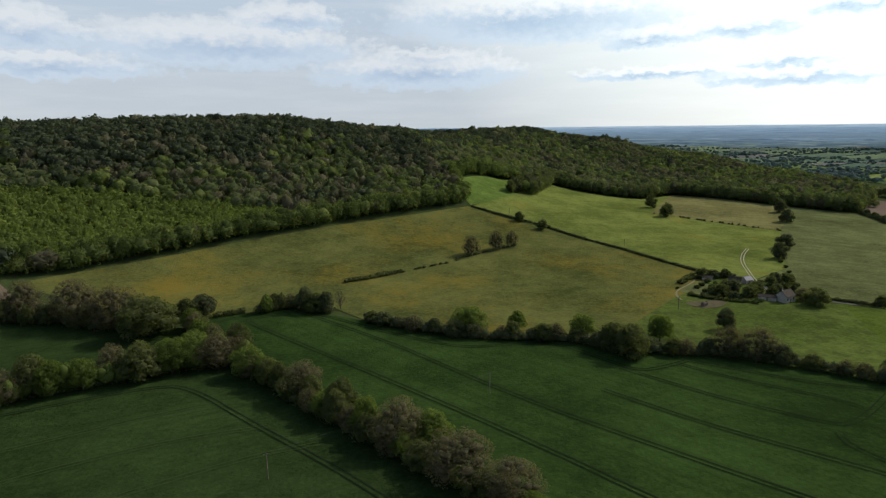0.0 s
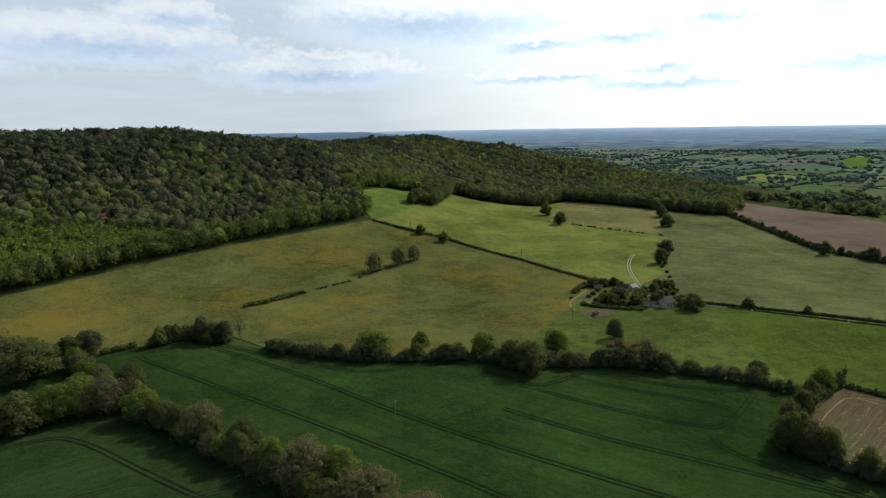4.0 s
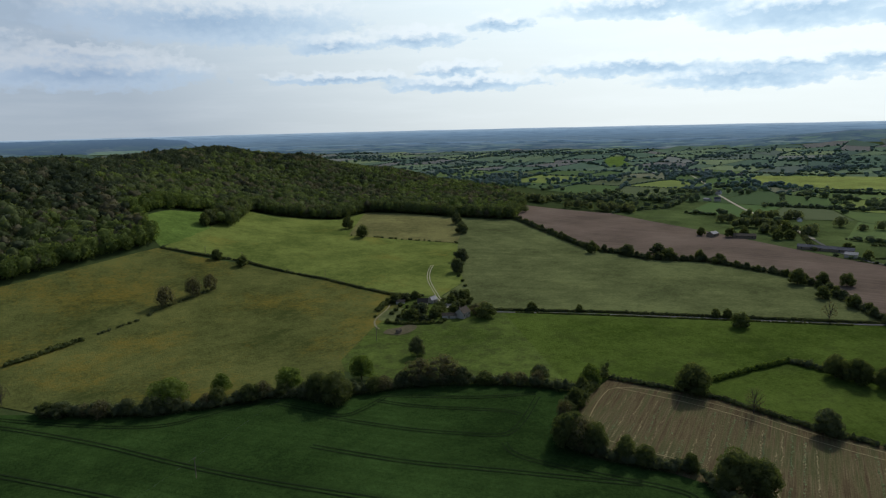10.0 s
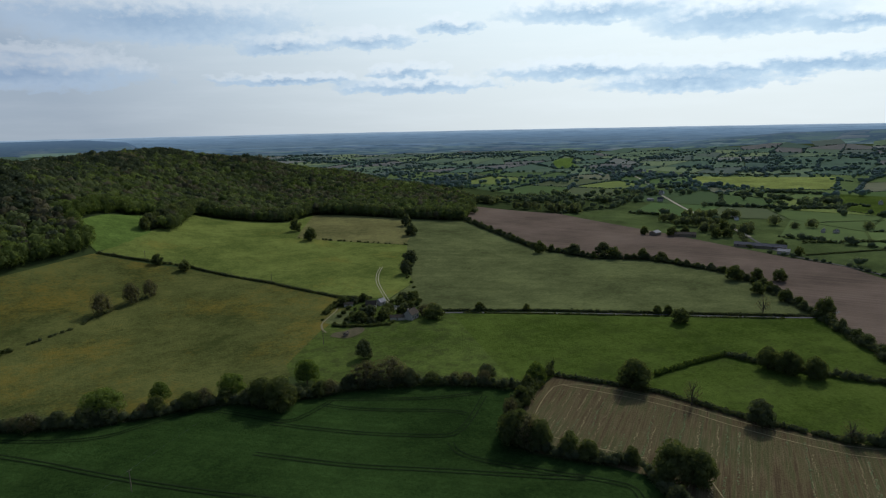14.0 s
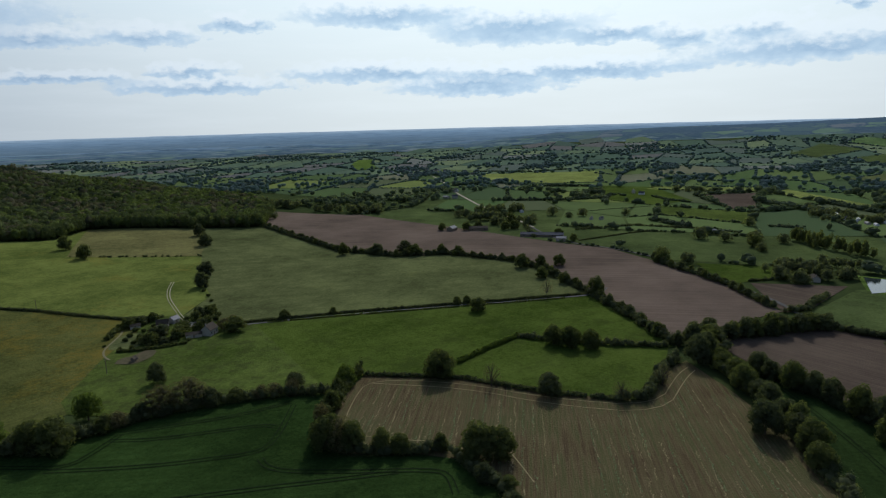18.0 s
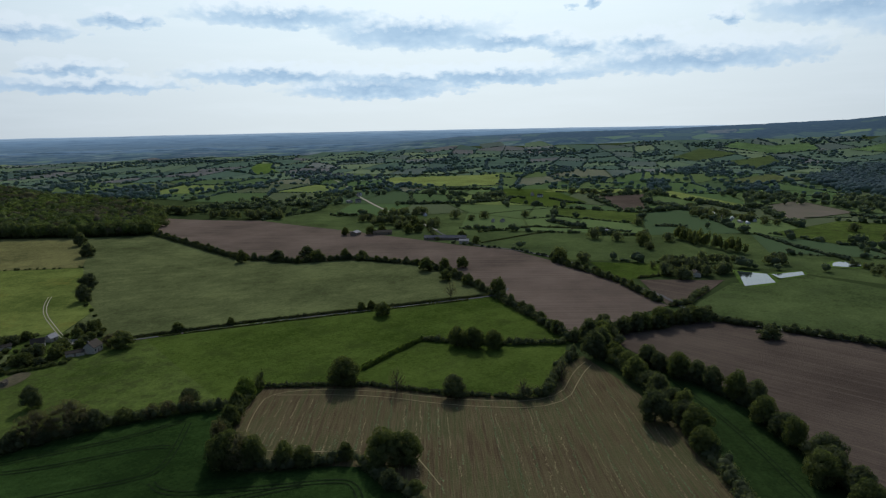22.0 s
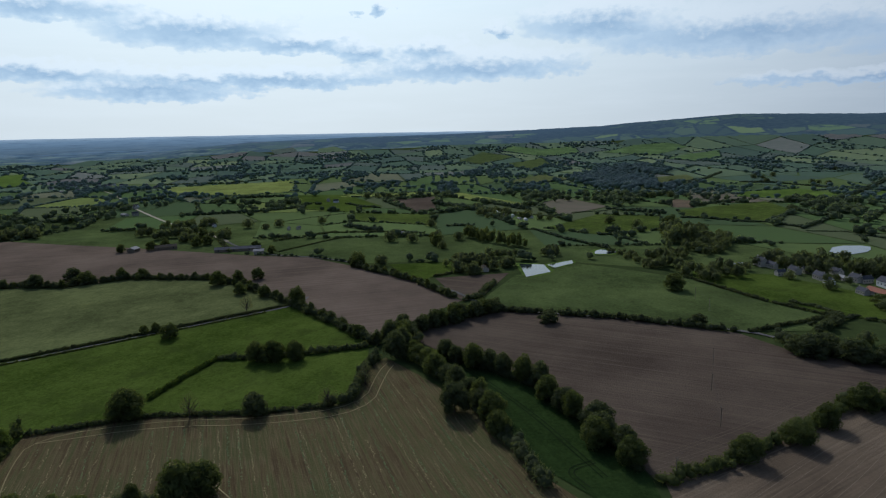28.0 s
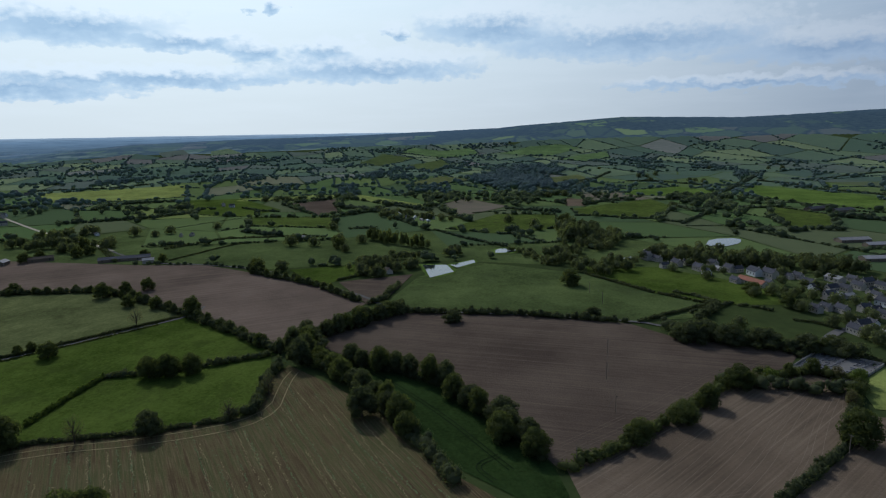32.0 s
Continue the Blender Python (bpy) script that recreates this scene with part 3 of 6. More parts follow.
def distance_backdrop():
    """The hills and the plain beyond everything, one self-lit sheet from HAZE out to the horizon, with blue haze put
    into its colour.
    """
    m = bpy.data.materials.new("self-lit plain with painted haze")
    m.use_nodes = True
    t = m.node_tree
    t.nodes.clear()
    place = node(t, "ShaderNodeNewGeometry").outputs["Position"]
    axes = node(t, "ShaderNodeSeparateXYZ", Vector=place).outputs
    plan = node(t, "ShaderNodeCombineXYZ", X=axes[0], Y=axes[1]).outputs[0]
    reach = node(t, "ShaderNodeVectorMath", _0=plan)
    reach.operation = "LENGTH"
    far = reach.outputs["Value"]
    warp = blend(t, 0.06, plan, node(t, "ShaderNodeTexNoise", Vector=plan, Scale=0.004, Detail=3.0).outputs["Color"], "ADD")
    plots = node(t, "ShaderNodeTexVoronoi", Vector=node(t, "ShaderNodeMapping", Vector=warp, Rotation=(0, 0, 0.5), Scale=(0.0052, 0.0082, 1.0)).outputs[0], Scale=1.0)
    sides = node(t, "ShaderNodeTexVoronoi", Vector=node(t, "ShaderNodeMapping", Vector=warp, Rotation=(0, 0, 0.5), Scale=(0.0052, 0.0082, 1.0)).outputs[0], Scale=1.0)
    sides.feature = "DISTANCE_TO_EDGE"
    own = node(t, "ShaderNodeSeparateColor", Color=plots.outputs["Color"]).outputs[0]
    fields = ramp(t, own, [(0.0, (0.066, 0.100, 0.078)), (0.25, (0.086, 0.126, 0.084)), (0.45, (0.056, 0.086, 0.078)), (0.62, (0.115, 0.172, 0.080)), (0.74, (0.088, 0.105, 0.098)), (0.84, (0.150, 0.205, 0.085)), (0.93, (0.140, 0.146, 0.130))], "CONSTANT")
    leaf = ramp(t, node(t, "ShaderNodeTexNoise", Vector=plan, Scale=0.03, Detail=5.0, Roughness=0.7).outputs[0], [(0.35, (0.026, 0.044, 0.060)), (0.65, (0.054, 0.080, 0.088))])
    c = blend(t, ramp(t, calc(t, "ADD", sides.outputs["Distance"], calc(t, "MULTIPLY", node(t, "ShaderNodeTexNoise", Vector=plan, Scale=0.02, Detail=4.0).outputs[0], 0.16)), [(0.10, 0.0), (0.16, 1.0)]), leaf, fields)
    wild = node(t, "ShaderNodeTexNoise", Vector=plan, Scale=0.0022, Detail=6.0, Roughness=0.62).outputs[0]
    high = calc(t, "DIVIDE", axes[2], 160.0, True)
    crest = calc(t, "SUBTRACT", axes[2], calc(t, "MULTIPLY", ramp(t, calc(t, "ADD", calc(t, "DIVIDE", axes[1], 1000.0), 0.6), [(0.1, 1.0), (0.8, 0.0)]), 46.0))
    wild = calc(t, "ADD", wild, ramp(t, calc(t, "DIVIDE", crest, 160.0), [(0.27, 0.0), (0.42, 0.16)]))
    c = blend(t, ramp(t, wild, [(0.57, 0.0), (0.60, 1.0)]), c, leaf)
    # haze blended into the colour, thicker farther out and on the +y hill
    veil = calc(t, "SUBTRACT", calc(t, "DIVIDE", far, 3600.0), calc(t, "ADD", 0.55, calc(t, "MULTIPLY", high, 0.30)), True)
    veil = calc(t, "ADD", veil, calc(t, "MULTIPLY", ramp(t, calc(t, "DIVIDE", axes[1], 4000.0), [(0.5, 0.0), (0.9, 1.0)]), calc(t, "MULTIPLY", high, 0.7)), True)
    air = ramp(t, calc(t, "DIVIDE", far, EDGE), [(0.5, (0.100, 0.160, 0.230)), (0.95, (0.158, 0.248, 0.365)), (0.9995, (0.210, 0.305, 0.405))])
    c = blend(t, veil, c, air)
    # far woods and pale fields still tell apart, laid over the painted haze
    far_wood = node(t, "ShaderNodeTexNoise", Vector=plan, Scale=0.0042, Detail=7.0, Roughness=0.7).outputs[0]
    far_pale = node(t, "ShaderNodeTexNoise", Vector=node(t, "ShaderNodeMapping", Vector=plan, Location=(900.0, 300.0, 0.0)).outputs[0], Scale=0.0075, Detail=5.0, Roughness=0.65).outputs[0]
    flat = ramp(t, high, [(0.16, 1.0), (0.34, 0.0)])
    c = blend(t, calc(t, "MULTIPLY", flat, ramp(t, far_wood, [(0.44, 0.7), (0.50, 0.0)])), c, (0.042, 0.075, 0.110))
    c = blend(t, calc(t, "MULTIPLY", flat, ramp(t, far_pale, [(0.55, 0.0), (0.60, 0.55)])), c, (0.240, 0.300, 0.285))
    # the last strip, up to the horizon line; painted haze pales it upward
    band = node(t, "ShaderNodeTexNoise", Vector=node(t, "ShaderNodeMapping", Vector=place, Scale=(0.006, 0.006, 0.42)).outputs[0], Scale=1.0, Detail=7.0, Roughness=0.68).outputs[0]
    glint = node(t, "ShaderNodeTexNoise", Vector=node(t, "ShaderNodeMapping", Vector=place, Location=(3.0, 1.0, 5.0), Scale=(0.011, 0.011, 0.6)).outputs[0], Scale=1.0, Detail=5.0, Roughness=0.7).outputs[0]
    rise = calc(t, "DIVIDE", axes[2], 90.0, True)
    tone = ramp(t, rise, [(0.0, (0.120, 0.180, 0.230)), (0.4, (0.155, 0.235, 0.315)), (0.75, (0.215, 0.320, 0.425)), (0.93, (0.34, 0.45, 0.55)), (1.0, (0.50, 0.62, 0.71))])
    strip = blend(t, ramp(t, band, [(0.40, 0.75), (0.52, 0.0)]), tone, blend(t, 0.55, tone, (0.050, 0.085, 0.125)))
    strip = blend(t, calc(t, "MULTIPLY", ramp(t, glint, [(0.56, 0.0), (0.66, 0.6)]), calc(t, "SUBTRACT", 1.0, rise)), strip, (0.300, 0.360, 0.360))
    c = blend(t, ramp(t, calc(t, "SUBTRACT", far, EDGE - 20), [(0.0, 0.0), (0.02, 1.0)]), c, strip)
    # emission: this land glows in its painted colours instead of catching the sun
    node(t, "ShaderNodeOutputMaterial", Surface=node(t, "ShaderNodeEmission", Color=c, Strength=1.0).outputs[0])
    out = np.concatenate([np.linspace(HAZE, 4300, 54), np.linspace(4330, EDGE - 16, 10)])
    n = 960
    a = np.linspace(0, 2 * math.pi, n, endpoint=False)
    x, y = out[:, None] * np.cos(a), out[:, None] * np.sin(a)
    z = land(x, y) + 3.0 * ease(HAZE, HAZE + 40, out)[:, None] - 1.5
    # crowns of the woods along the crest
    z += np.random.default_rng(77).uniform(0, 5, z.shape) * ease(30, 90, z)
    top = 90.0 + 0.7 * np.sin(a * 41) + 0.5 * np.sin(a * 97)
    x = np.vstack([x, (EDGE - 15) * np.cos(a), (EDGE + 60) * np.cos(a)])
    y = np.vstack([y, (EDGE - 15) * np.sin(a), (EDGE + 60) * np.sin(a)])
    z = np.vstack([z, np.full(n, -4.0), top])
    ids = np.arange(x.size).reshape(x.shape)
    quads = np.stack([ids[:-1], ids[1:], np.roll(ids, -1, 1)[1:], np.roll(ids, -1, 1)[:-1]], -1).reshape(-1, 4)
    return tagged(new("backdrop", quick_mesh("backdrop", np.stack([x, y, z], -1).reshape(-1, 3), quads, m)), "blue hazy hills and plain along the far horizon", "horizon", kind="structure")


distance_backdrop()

# ---- fields near by ----
FIELDS = [
    ("cereal_field", "dark green winter cereal field with wheel tracks", "cereal", 0.25,
     [(-128, 310), (-84, 332), (-41, 309), (4, 283), (25, 279), (63, 275), (75, 261), (116, 256), (151, 239), (174, 221), (184, 206), (158, 186), (149, 174), (150, 160), (164, 144), (175, 125), (165, 95), (120, 60), (40, 60), (20, 145), (-15, 177), (-46, 205), (-90, 254)]),
    ("young_cereal_field", "green young cereal field with faint tracks", "cereal_b", 0.25,
     [(-215, 195), (-163, 213), (-115, 241), (-90, 252), (-46, 203), (-15, 175), (20, 143), (30, 80), (-120, 60), (-200, 120)]),
    ("hedged_field", "small dark green field between hedges", "cereal_b", 0.25, [(-245, 200), (-163, 220), (-115, 248), (-98, 262), (-128, 298), (-190, 305), (-240, 296)]),
    ("bare_field", "pale bare field beside the wood", "seedbed", 0.3, [(-330, 290), (-236, 296), (-215, 316), (-262, 352), (-340, 345)]),
    ("hay_meadow", "olive hay meadow with yellow flowering patches", "hay", 0.3,
     [(-250, 350), (-235, 368), (-184, 410), (-84, 497), (24, 570), (88, 534), (6, 430), (-62, 378), (-60, 330), (-84, 332), (-128, 312), (-172, 322)]),
    ("flower_meadow", "olive meadow thick with yellow flowers", "hay", 0.3,
     [(88, 534), (141, 472), (173, 408), (168, 380), (132, 345), (99, 304), (96, 288), (63, 276), (25, 280), (4, 284), (-41, 310), (-60, 330), (-62, 378), (6, 430)]),
    ("upper_meadow", "light green grazing meadow with a chalky track", "pasture_b", 0.3,
     [(27, 571), (88, 541), (141, 474), (173, 413), (203, 390), (240, 420), (260, 470), (305, 552), (213, 628), (287, 776), (234, 725), (134, 758), (75, 640)]),
    ("corner_meadow", "bright green corner meadow against the wood", "lush", 0.35, [(8, 626), (40, 672), (80, 706), (74, 634), (47, 592), (26, 574)]),
    ("dry_meadow", "brownish dry meadow below the wood", "dry", 0.35, [(213, 628), (287, 778), (370, 686), (350, 620), (305, 554)]),
    ("ley_field", "broad grey-green ley behind the farm", "ley", 0.3,
     [(370, 686), (440, 645), (408, 468), (420, 402), (455, 368), (468, 290), (451, 262), (408, 195), (386, 207), (272, 302), (214, 343), (204, 372), (204, 389), (240, 420), (260, 470), (305, 552)]),
    ("farmyard", "rough grassy ground round the farm buildings", "rough", 0.22, [(132, 345), (168, 380), (160, 392), (173, 414), (205, 391), (205, 370), (215, 341), (190, 340)]),
    ("cattle_pasture", "rough green pasture in front of the farm", "rough", 0.25,
     [(132, 345), (168, 380), (200, 372), (214, 341), (222, 335), (196, 255), (182, 208), (174, 221), (151, 238), (116, 256), (96, 288), (99, 304)]),
    ("bright_pasture", "bright even green pasture along the lane", "pasture", 0.25,
     [(222, 335), (272, 300), (386, 205), (407, 192), (348, 118), (335, 106), (318, 135), (302, 178), (250, 183), (233, 172), (207, 213), (182, 208), (196, 255)]),
    ("paddock", "small bright green paddock inside hedges", "pasture", 0.25, [(233, 172), (250, 183), (302, 178), (318, 135), (333, 108), (300, 98), (263, 92), (243, 131)]),
    ("stubble_field", "mown tan field striped with green swaths", "stubble", 0.25,
     [(158, 184), (182, 202), (207, 214), (233, 171), (243, 130), (263, 91), (300, 98), (320, 94), (293, 62), (262, 32), (222, 5), (190, -30), (120, 40), (165, 95), (176, 122), (165, 146), (152, 160), (150, 174)]),
    ("pinkish_field", "bare pinkish ploughed field with pale rows", "plough_pink", 0.35,
     [(440, 645), (515, 742), (590, 640), (580, 462), (562, 315), (562, 250), (530, 190), (486, 121), (437, 75), (360, 107), (348, 118), (408, 195), (451, 262), (468, 290), (455, 368), (420, 402), (408, 468)]),
    ("brown_field", "large brown ploughed field with fine rows", "plough_brown", 0.25,
     [(345, 80), (360, 92), (416, 50), (412, -33), (397, -100), (370, -122), (358, -150), (348, -182), (326, -166), (303, -124), (266, -90), (224, -37), (252, -24), (297, 12), (330, 60)]),
    ("grass_strip", "narrow dark green crop strip between hedges", "cereal_b", 0.25, [(330, 60), (297, 12), (252, -24), (224, -36), (207, -39), (195, -33), (225, 3), (270, 28), (312, 55)]),
    ("pale_seedbed", "pale tan drilled field with tractor lines", "seedbed", 0.25, [(224, -40), (266, -93), (303, -128), (322, -165), (304, -188), (272, -167), (241, -145), (200, -100), (170, -60), (190, -45)]),
    ("tan_field", "pale tan field beyond the hedge", "seedbed", 0.25, [(272, -171), (241, -149), (200, -104), (170, -64), (140, -120), (200, -220), (260, -215)]),
    ("yellow_corner", "small yellow-green field by the cemetery", "rape", 0.25, [(304, -187), (328, -214), (300, -260), (268, -220), (278, -180)]),
    ("pond_pasture", "deep green pasture below the ponds", "far_pasture", 0.3,
     [(418, 48), (436, 62), (520, 46), (545, 18), (575, 0), (560, -40), (529, -95), (470, -135), (440, -165), (408, -143), (399, -106), (414, -33)]),
    ("village_pasture", "green pasture running up to the village", "pasture", 0.3, [(529, -95), (560, -100), (556, -160), (520, -195), (480, -225), (440, -215), (440, -165), (470, -135)]),
    ("brown_plot", "small brown ploughed plot by the lane", "plough_brown", 0.35, [(436, 74), (500, 110), (528, 52), (450, 62)]),
    ("green_plot", "small green plot beside the lane", "pasture", 0.35, [(490, 122), (544, 165), (566, 104), (528, 90), (506, 110)]),
    ("yellow_field", "wide yellow-green crop in the sun", "rape", 2.0, [(1229, 915), (1320, 790), (1395, 676), (1150, 551), (1085, 640), (1078, 792)]),
    ("spring_field", "bright green field curving over a rise", "lush", 2.5, [(1187, 1316), (1327, 1497), (1500, 1660), (1567, 1640), (1400, 1480), (1290, 1330)]),
    ("vale_meadow", "open green meadows filling the shallow vale", "far_pasture", 0.12,
     [(566, 320), (592, 640), (700, 640), (960, 790), (1090, 600), (1180, 492), (1161, 69), (1200, -200), (1330, -300), (1350, -480), (1250, -560), (1100, -690), (900, -700), (700, -520), (440, -320), (480, -225), (530, -190), (560, -95), (585, 20), (566, 110), (545, 195), (565, 250)]),
    ("pale_slope", "pale greyish field on the far side of the vale", "ley", 3.0, [(1328, 163), (1308, 106), (1442, 16), (1533, 99)]),
    ("crest_field", "bright green field below the wooded crest", "far_lush", 3.0, [(2610, -69), (2482, -249), (2755, -414), (2869, -340), (2828, -201)]),
    ("crest_field", "bright green field beside a hedge on the hill", "far_lush", 3.0, [(2296, -269), (2113, -339), (2371, -468), (2611, -503), (2497, -368)]),
    ("long_slope", "green field on the long slope", "far_pasture", 3.0, [(2281, 452), (2135, 350), (2460, 268), (2630, 423)]),
    ("fold_field", "light green field in a fold of the hill", "far_lush", 3.0, [(2680, 356), (2455, 146), (2612, 20), (2824, 48), (2723, 176), (2860, 328)]),
    ("spur_field", "green field on a spur above the vale", "far_pasture", 3.0, [(2132, 260), (1706, 135), (2105, 104), (2399, 153)]),
    ("ring_field", "olive field with a pale ring of dry grass", "ley", 3.0, [(1513, -153), (1373, -162), (1501, -252), (1612, -244)]),
    ("lower_pasture", "sunlit green pasture on the valley side", "lush", 0.9, [(1241, -295), (1323, -405), (1212, -437), (1089, -383), (1138, -252)]),
    ("hill_pasture", "long bright green pasture behind a hedge", "lush", 0.9, [(1172, -461), (1379, -586), (1060, -655), (897, -551), (1002, -481)]),
    ("slope_pasture", "green pasture on the lower slope", "pasture", 0.9, [(1708, -416), (1729, -673), (1466, -585), (1377, -480), (1480, -362)]),
    ("slope_pasture", "small green pasture on the slope", "pasture", 0.9, [(1671, -721), (1680, -851), (1461, -743), (1486, -637)]),
    ("slope_pasture", "green pasture beside a thick hedge", "pasture", 0.9, [(1432, -740), (1511, -927), (1269, -782), (1267, -667)]),
    ("mill_meadow", "green meadow beyond the ponds", "rough", 0.9, [(898, -27), (888, -109), (770, -97), (726, -30), (768, 38)]),
    ("long_meadow", "green meadow with single trees", "rough", 0.9, [(947, -137), (1069, -284), (941, -292), (849, -228), (886, -137)]),
    ("shed_meadow", "green meadow below the long sheds", "rough", 0.9, [(956, -427), (864, -467), (755, -417), (757, -367), (845, -379)]),
    ("bare_plot", "small bare tan plot by a farm", "seedbed", 0.9, [(1056, -128), (1087, -155), (1060, -184), (978, -163), (980, -137)]),
    ("brown_strip", "brown ploughed field beyond the meadows", "plough_brown", 0.9, [(1033, 332), (1103, 252), (924, 209), (895, 236)]),
    ("pale_field", "pale grey-green field by a wood", "ley", 0.9, [(1479, -148), (1548, -207), (1381, -188), (1310, -150)]),
    ("farm_meadow", "green meadow round a white barn", "pasture", 0.9, [(1093, 528), (1112, 431), (962, 309), (888, 343), (916, 433)]),
    ("river_meadow", "yellowish green meadow in the vale", "rough", 0.9, [(882, 332), (875, 198), (776, 182), (799, 300)]),
    ("yellow_strip", "strip of yellow-green crop", "rape", 0.9, [(1072, 430), (1112, 258), (1170, 262), (1120, 440)]),
    ("crop_strip", "band of bright yellow-green crop", "rape", 0.9, [(1105, 235), (960, 92), (1000, 72), (1165, 228)]),
]
OUTLINES = {}
field_objects = {}
for name, label, kind, lift, outline in FIELDS:
    field_objects[name] = tagged(new(name, draped(name, outline, M[kind], lift, 14.0 if lift < 1 else 30.0)), label, "field", kind="structure")
    OUTLINES[name] = outline


def lines_on(field, name, paths, width, gap, material, lift):
    """Wheel tracks in pairs, or single lines when gap is 0, as parts of a field."""
    for p in paths:
        for side in ((-gap / 2, gap / 2) if gap else (0.0,)):
            part(name, ribbon(name, rounded(p), width, material, lift, side, 0.25), None, field_objects[field])


lines_on("cereal_field", "wheel_track", [
    [(-98, 304), (-19, 229), (36, 173), (55, 151), (110, 95)],
    [(-88, 330), (-80, 326), (-23, 274), (17, 226), (57, 186), (120, 130), (150, 100)],
    [(-80, 326), (-69, 322), (-23, 286), (9, 267), (30, 272), (52, 273), (67, 254), (79, 238), (92, 243), (103, 249)],
    [(103, 250), (123, 237), (145, 224), (158, 220), (165, 217)],
    [(98, 247), (110, 233), (130, 219), (144, 209), (147, 203)],
    [(73, 242), (84, 230), (103, 211), (119, 199), (128, 192), (135, 191), (147, 199), (164, 214)],
    [(128, 186), (126, 179), (129, 170), (144, 151), (162, 130), (164, 123), (156, 113)],
    [(60, 221), (75, 205), (90, 190), (113, 172), (138, 151), (154, 138)],
    [(-98, 304), (-104, 312), (-88, 318)],
    [(-126, 294), (-116, 308), (-104, 319), (-83, 324)]], 0.48, 2.1, M["wheel"], 0.42)
lines_on("young_cereal_field", "wheel_track", [
    [(-190, 185), (-156, 204), (-112, 229), (-97, 225), (-67, 197), (-32, 167), (-10, 145)]], 0.48, 2.0, M["wheel"], 0.42)
lines_on("young_cereal_field", "faint_track", [
    [(-165, 162), (-98, 206), (-80, 214)], [(-150, 145), (-97, 182), (-60, 194)], [(-110, 140), (-63, 173), (-40, 182)]], 0.4, 1.9, M["wheel_faint"], 0.42)
# drill lines: headland turns and straight passes
for i in range(11):
    k = i * 5.2
    lines_on("pale_seedbed", "drill_line", [[(208 + k * 0.05 - k * 0.42, -57 - k * 0.72), (240 - k * 0.30, -85 - k * 0.85), (268 - k * 0.12, -110 - k * 0.80), (296 - k * 0.10, -140 - k * 0.62)]], 0.16, 1.8 if i % 3 == 0 else 0, M["seed_line"], 0.31)
lines_on("pale_seedbed", "drill_line", [[(222, -46), (262, -96), (300, -131), (317, -163), (302, -181), (276, -166)], [(216, -46), (206, -58), (200, -74), (206, -96)], [(222, -50), (211, -62), (205, -78), (212, -100)]], 0.16, 1.6, M["seed_line"], 0.32)
lines_on("brown_field", "drill_line", [[(230, -36), (268, -82), (304, -118), (345, -172)], [(234, -32), (273, -78), (309, -114), (349, -168)]], 0.2, 1.8, M["wheel_soil"], 0.32)
# swaths on the stubble: green and straw-coloured lines along one bearing, and two round the edge
swath_rows = []
ux, uy = math.cos(radians(33)), math.sin(radians(33))
r = np.random.default_rng(21)
for i in range(-36, 36, 2):
    wob = r.uniform(-0.9, 0.9)
    cx, cy = 205 + uy * (i * 3.5 + wob), 120 - ux * (i * 3.5 + wob)
    d = np.arange(-150, 150, 4.0)
    ok = inside(cx + ux * d, cy + uy * d, [(162, 180), (183, 195), (201, 203), (222, 166), (234, 127), (258, 85), (300, 90), (310, 90), (288, 66), (258, 36), (220, 10), (192, -22), (125, 42), (170, 95), (181, 122), (170, 150)])
    if ok.sum() > 6:
        d = d[ok]
        swath_rows.append((i, cx, cy, d[0], d[-1]))
def clumps(name, spots, material):
    """Little heaps of cut grass, as low four-sided mounds: spots are x, y, bearing, half length, half width, height."""
    verts, faces = [], []
    for x, y, a, l, w2, h in spots:
        k, ca, sa = len(verts), math.cos(a), math.sin(a)
        z = land_at(x, y) + 0.27
        verts += [(x + ca * u - sa * v, y + sa * u + ca * v, z + e) for u, v, e in ((-l, -w2, 0), (l, -w2 * 0.8, 0), (l * 0.9, w2, 0), (-l * 0.8, w2 * 0.9, 0), (-l * 0.3, 0, h), (l * 0.4, 0, h * 0.9))]
        faces += [(k, k + 1, k + 5, k + 4), (k + 2, k + 3, k + 4, k + 5)]
    return quick_mesh(name, verts, faces, material)


for i, cx, cy, d0, d1 in swath_rows:
    # a broken line of green heaps, and a thinner dry line beside it
    for kind, aside, wide, tall, share in (("swath", 0.0, (0.2, 0.46), 0.30, 0.62), ("straw", r.uniform(1.6, 3.0), (0.16, 0.30), 0.18, 0.24), ("straw", r.uniform(3.6, 5.4), (0.14, 0.28), 0.16, 0.18)):
        spots, k, on, drift = [], d0 + r.uniform(0, 3), True, 0.0
        while k < d1 - 1:
            if r.uniform() < 0.07:
                on = r.uniform() < share
            drift = max(-1.2, min(1.2, drift + r.normal() * 0.12))
            if on and r.uniform() < 0.85:
                o = aside + drift + r.normal() * 0.18
                spots.append((cx + ux * k - uy * o, cy + uy * k + ux * o, math.atan2(uy, ux) + r.normal() * 0.35, r.uniform(0.35, 0.9), r.uniform(*wide), tall * r.uniform(0.6, 1.2)))
            k += r.uniform(0.8, 1.7)
        if spots:
            part("swath", clumps("swath", spots, M[kind]), None, field_objects["stubble_field"], "dry straw swath" if kind == "straw" else "green cut-grass swath")
